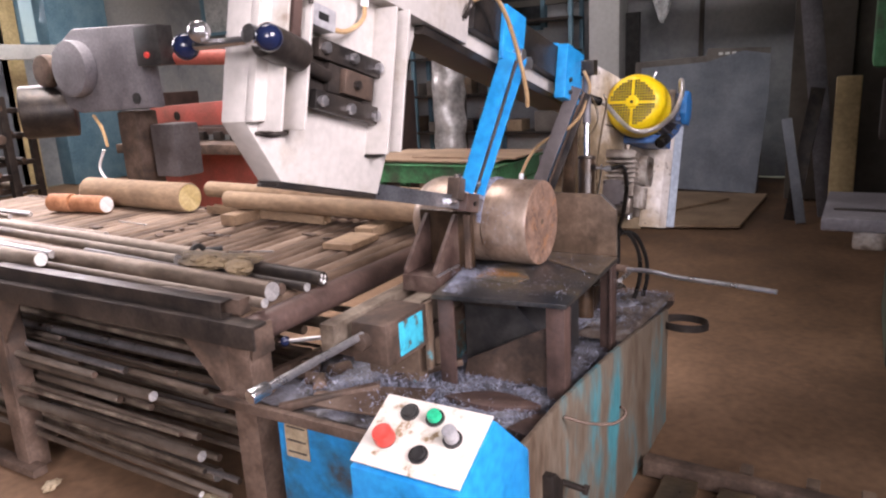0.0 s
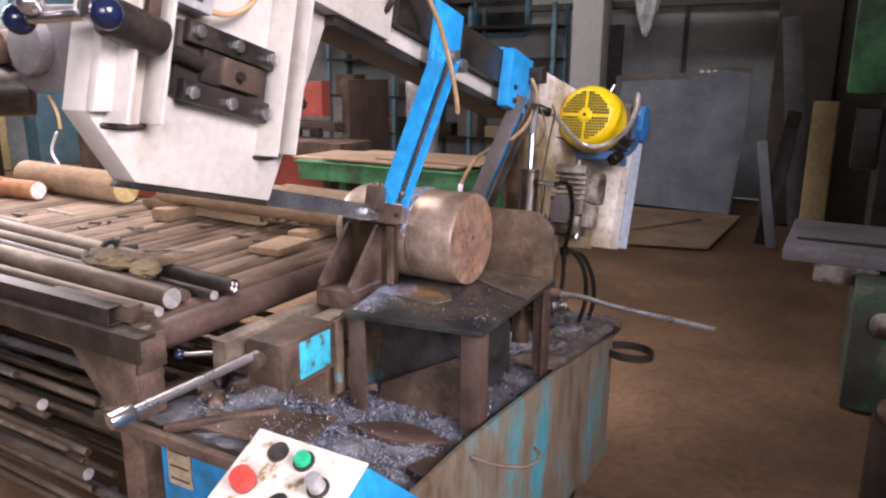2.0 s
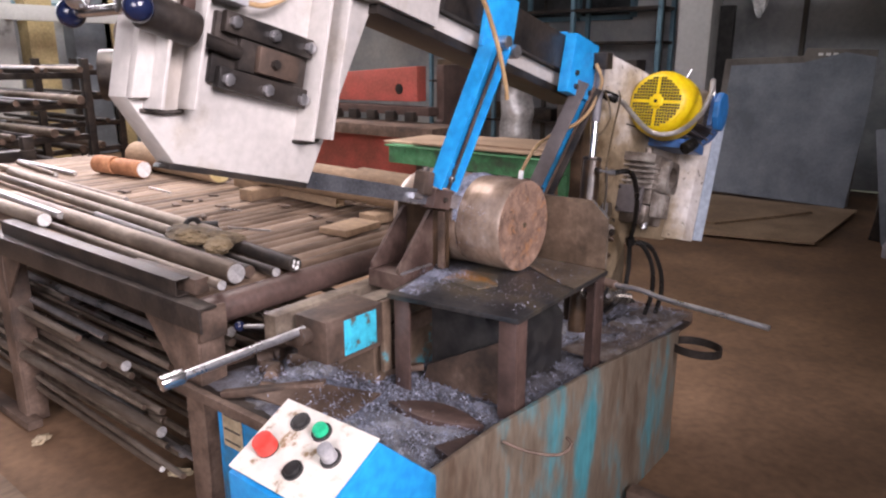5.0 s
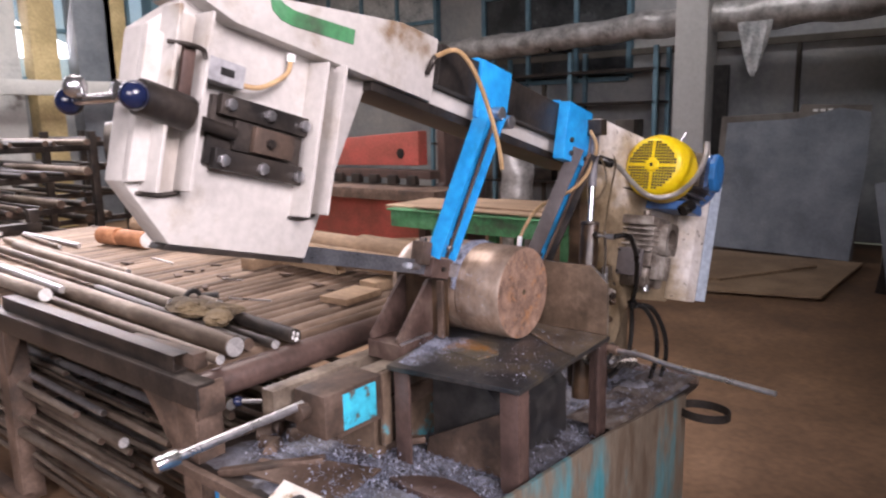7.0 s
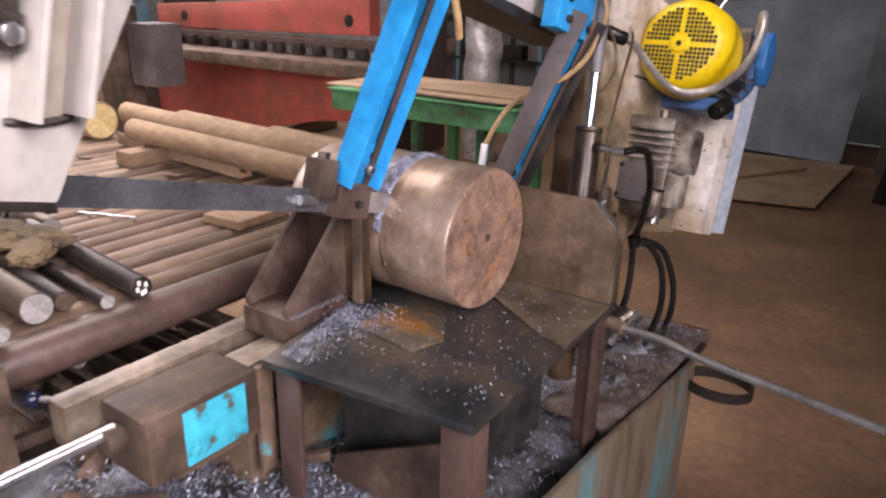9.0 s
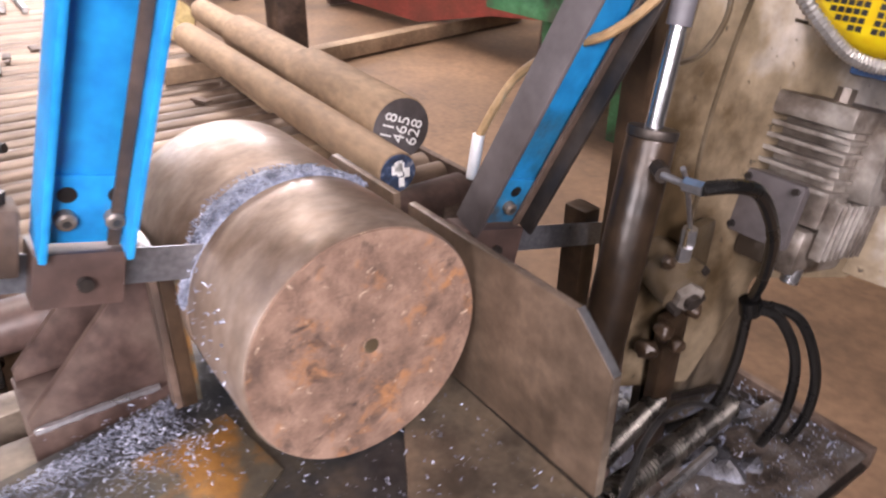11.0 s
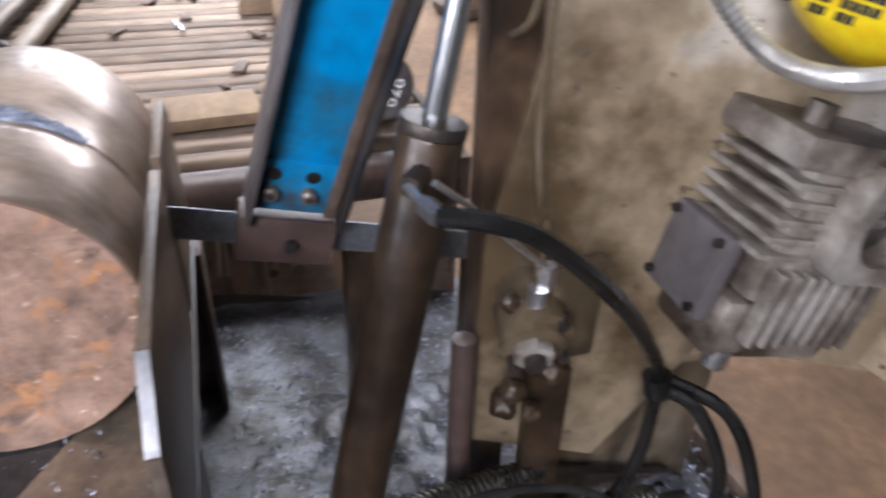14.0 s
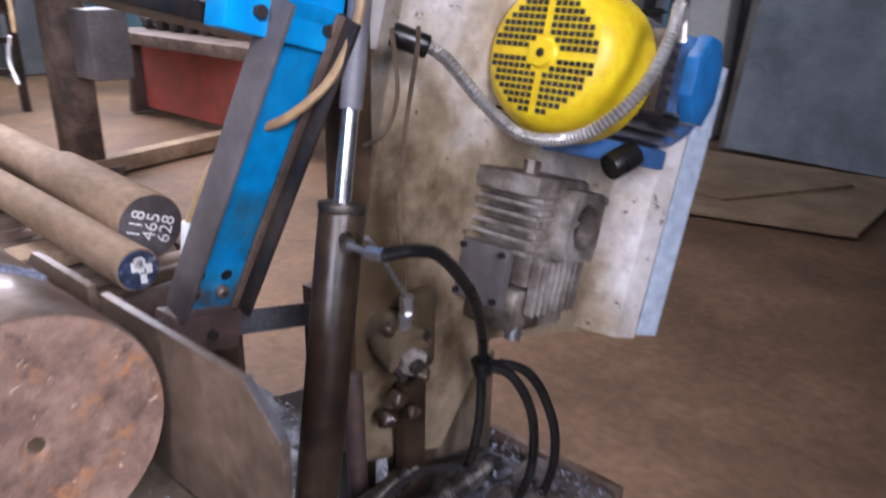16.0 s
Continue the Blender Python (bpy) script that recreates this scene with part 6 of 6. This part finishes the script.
part("rim", cyl_bm((1.08, 0.52, 0.4005), (1.08, 0.52, 0.415), 0.150, None, 32), "rust", drum, "", 0.004)

# green bench with rusty plates, red guillotine shear
gt = thing("green_bench", "old green painted steel bench carrying rusty plates", "bench", (-1.8, 2.4, 0))
part("apron", box_bm((-2.40, 2.14, 0.565), (-1.17, 2.16, 0.675)), "green", gt, "", 0.004)
part("apron", box_bm((-2.40, 2.78, 0.565), (-1.17, 2.80, 0.675)), "green", gt, "", 0.004)
part("apron", box_bm((-1.19, 2.16, 0.565), (-1.17, 2.78, 0.675)), "green", gt, "", 0.004)
part("top", box_bm((-2.42, 2.12, 0.676), (-1.15, 2.82, 0.688)), "green", gt, "", 0.003)
for x in (-2.28, -1.78, -1.24):
    for y in (2.42, 2.73):
        part("leg", box_bm((x, y, 0), (x + 0.06, y + 0.05, 0.565)), "green", gt, "", 0.004)
for k, (a, b, c, d, z) in enumerate(((-2.50, 2.2, -1.35, 2.7, 0.689), (-2.2, 2.15, -1.2, 2.75, 0.702), (-1.85, 2.25, -1.1, 2.7, 0.715))):
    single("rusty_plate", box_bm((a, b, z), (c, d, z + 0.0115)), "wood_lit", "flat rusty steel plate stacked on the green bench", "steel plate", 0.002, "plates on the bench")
gs = thing("guillotine_shear", "faded red guillotine shear with a long rusty bed", "guillotine shear", (-3.9, 3.3, 0))
part("beam", prism_bm([(-5.6, 0.86), (-3.02, 0.90), (-3.02, 1.19), (-4.1, 1.12), (-5.6, 1.06)], "y", 3.18, 3.30), "red", gs, "faded red blade beam", 0.01)
part("port", cyl_bm((-3.22, 3.185, 1.0), (-3.22, 3.177, 1.0), 0.045, None, 20), "dark", gs)
part("port", cyl_bm((-5.2, 3.185, 0.97), (-5.2, 3.177, 0.97), 0.045, None, 20), "dark", gs)
part("blade_rail", box_bm((-5.6, 3.12, 0.79), (-2.85, 3.26, 0.86)), "primer", gs, "", 0.006)
for k in range(12):
    part("clamp", box_bm((-5.5 + k * 0.22, 3.08, 0.74), (-5.4 + k * 0.22, 3.14, 0.82)), "dark", gs, "", 0.006)
part("bed", box_bm((-5.7, 2.80, 0.64), (-2.55, 3.20, 0.73)), "rust", gs, "rusty bed plate", 0.006)
part("front", prism_bm([(-5.6, 0.05), (-4.4, 0.05), (-3.5, 0.24), (-2.95, 0.3), (-2.95, 0.62), (-5.6, 0.62)], "y", 3.1, 3.17), "red", gs, "", 0.006)
for x in (-5.75, -2.92):
    part("side_frame", prism_bm([(3.0, 0), (3.9, 0), (3.9, 1.2), (3.31, 1.2), (3.31, 0.75), (3.06, 0.63)], "x", x, x + 0.08), "primer", gs, "", 0.01)
single("floor_beam", box_bm((-0.06, 0, 0), (0.06, 2.3, 0.10), pose(-3.84, 1.72, 0.004, 0, 0, 9.5)), "brown_bar", "dusty brown steel beam lying on the floor", "beam", 0.004)
wp = thing("wrapped_post", "vertical pipe wrapped in shiny foil insulation", "insulated pipe", (-2.3, 3.7, 0))
bm = B()
bm_tube(bm, [(-2.40, 3.75, 0.0), (-2.40, 3.75, 0.5), (-2.40, 3.75, 1.1), (-2.40, 3.75, 1.35)], 0.13, 20, 14)
for v in bm.verts:
    v.co += Vector((noise.noise(v.co * 7), noise.noise(v.co * 7 + Vector((9, 0, 0))), 0)) * 0.03
part("wrapping", bm, "wrap", wp)

# grey machine head to the far side of the table
dm = thing("grey_machine_tool", "grey cast-iron machine tool head with round covers on a column", "machine tool", (-4.1, 1.7, 0))
part("head", prism_bm([(-4.72, 1.22), (-4.60, 1.55), (-4.30, 1.70), (-3.60, 1.68), (-3.56, 1.12), (-4.35, 1.10)], "y", 1.6, 1.74), "grey_mach", dm, "grey painted gear head", 0.02)
part("round_cover", cyl_bm((-4.26, 1.60, 1.42), (-4.26, 1.50, 1.42), 0.20, None, 32), "grey_mach", dm, "", 0.02)
part("round_cover", cyl_bm((-4.62, 1.62, 1.42), (-4.62, 1.52, 1.42), 0.12, None, 28), "rust", dm, "", 0.02)
part("motor_drum", cyl_bm((-4.85, 1.45, 1.12), (-4.62, 1.75, 1.12), 0.20, None, 28), "dark", dm, "", 0.02)
part("column", box_bm((-4.02, 1.66, 0.0), (-3.82, 1.86, 1.10)), "rust", dm, "", 0.02)
part("column_base", box_bm((-4.1, 1.6, 0.0), (-3.76, 1.95, 0.06)), "rust", dm, "", 0.02)
part("badge", cyl_bm((-3.68, 1.60, 1.19), (-3.68, 1.592, 1.19), 0.04, None, 20), "black", dm)
part("switch", box_bm((-3.56, 1.55, 1.40), (-3.32, 1.68, 1.66)), "black", dm, "black switch box", 0.01)
part("switch_button", cyl_bm((-3.44, 1.55, 1.47), (-3.44, 1.535, 1.47), 0.02, None, 14), "red_btn", dm)
part("spindle_bar", cyl_bm((-3.4, 1.7, 1.45), (-2.75, 1.72, 1.42), 0.05, None, 18), "red", dm, "red spindle bar", 0.005)
part("drive_box", box_bm((-3.75, 1.72, 0.62), (-3.5, 1.95, 1.0)), "grey_dark", dm, "", 0.02)
part("wire", tube_bm([(-4.2, 1.6, 1.08), (-4.05, 1.55, 0.98), (-3.98, 1.52, 0.86)], 0.012, 6), "hose", dm)
part("wire", tube_bm([(-4.0, 1.5, 0.84), (-4.08, 1.5, 0.7), (-3.95, 1.48, 0.58)], 0.010, 6), "white", dm)

# stock racks at the far end
for j, (x, y0, y1) in enumerate(((-5.2, 0.2, 1.5), (-6.4, 0.3, 2.4))):
    rk = thing("stock_rack", "black steel stock rack loaded with long bars", "rack", (x, (y0 + y1) / 2, 0), group="stock racks")
    for y in (y0, y1 - 0.06):
        for dx in (0, 0.9):
            part("upright", box_bm((x - dx, y, 0), (x - dx + 0.06, y + 0.06, 1.25)), "dark", rk, "", 0.003)
    for z in (0.38, 0.64, 0.9, 1.14):
        for dx in (0, 0.9):
            part("arm", box_bm((x - dx, y0 + 0.06, z - 0.05), (x - dx + 0.06, y1 - 0.06, z)), "dark", rk, "", 0.003)
        for k in range(7):
            y = y0 + 0.12 + k * (y1 - y0 - 0.2) / 7
            r = rng.choice((0.018, 0.025, 0.035))
            round_bar(x + 0.25 + rng.uniform(-0.1, 0.15), y, r, 1.6, z=z + r + 0.001, mat=rng.choice(("bar", "dark", "dark")), end="rust", label="dark steel bar on the stock rack", group="bars on the stock racks")
stand = thing("bar_stand", "low steel stand carrying loose bars", "stand", (-3.5, -0.1, 0))
for y in (-0.5, 0.25):
    part("leg", box_bm((-3.75, y, 0), (-3.69, y + 0.06, 0.66)), "dark", stand, "", 0.003)
part("rail", box_bm((-3.76, -0.6, 0.66), (-3.68, 0.4, 0.72)), "dark", stand, "", 0.003)
part("peg", box_bm((-3.75, 0.34, 0.72), (-3.69, 0.4, 0.80)), "dark", stand, "", 0.003)
for k in range(6):
    round_bar(-3.3 + rng.uniform(-0.1, 0.1), -0.5 + k * 0.1, rng.choice((0.012, 0.018, 0.022)), 1.4, z=0.722 + 0.02, yaw=rng.uniform(-3, 3), mat=rng.choice(("bar", "brown_bar")), label="loose bar on the low stand", group="bars on the stand")

# far end wall features
for y, w, mat, lab in ((1.9, 0.5, "column", "pale blue-white hall column"), (2.55, 0.32, "yellow_col", "ochre painted wall pilaster"), (3.1, 0.5, "sheet", "blue-grey cabinet front"), (3.5, 0.3, "yellow_col", "ochre painted wall pilaster"), (4.2, 0.9, "window_frame", "peeling blue painted panel"), (0.5, 0.45, "column", "pale hall column"), (-0.6, 0.4, "yellow_col", "ochre painted wall pilaster")):
    single("pilaster", box_bm((-8.98, y, 0), (-8.7, y + w, 4.6)), mat, lab, "column", 0.01, "pilasters on the end wall", "structure")
rail = thing("wall_rail", "pale steel rail along the end wall with a hanging cable", "rail", (-8.4, 2, 1.75))
part("rail", box_bm((-8.5, -1.0, 1.68), (-8.4, 5.5, 1.86)), "column", rail, "", 0.01)
part("cable", tube_bm([(-8.38, 0.9, 1.7), (-8.36, 1.15, 1.45), (-8.36, 1.5, 1.42), (-8.38, 1.8, 1.68)], 0.015, 6), "white", rail)
for y in (-0.8, 2.3, 5.3):
    part("strut", box_bm((-8.98, y, 1.70), (-8.5, y + 0.08, 1.82)), "column", rail)

# unseen low plain wall beside the saw, added to shade the floor
single("shade_wall", box_bm((1.5, 0.05, 0.0), (4.4, 0.2, 1.0)), "dim_wall", "unseen low wall added to shade the floor", "wall", 0.01, "", "structure")
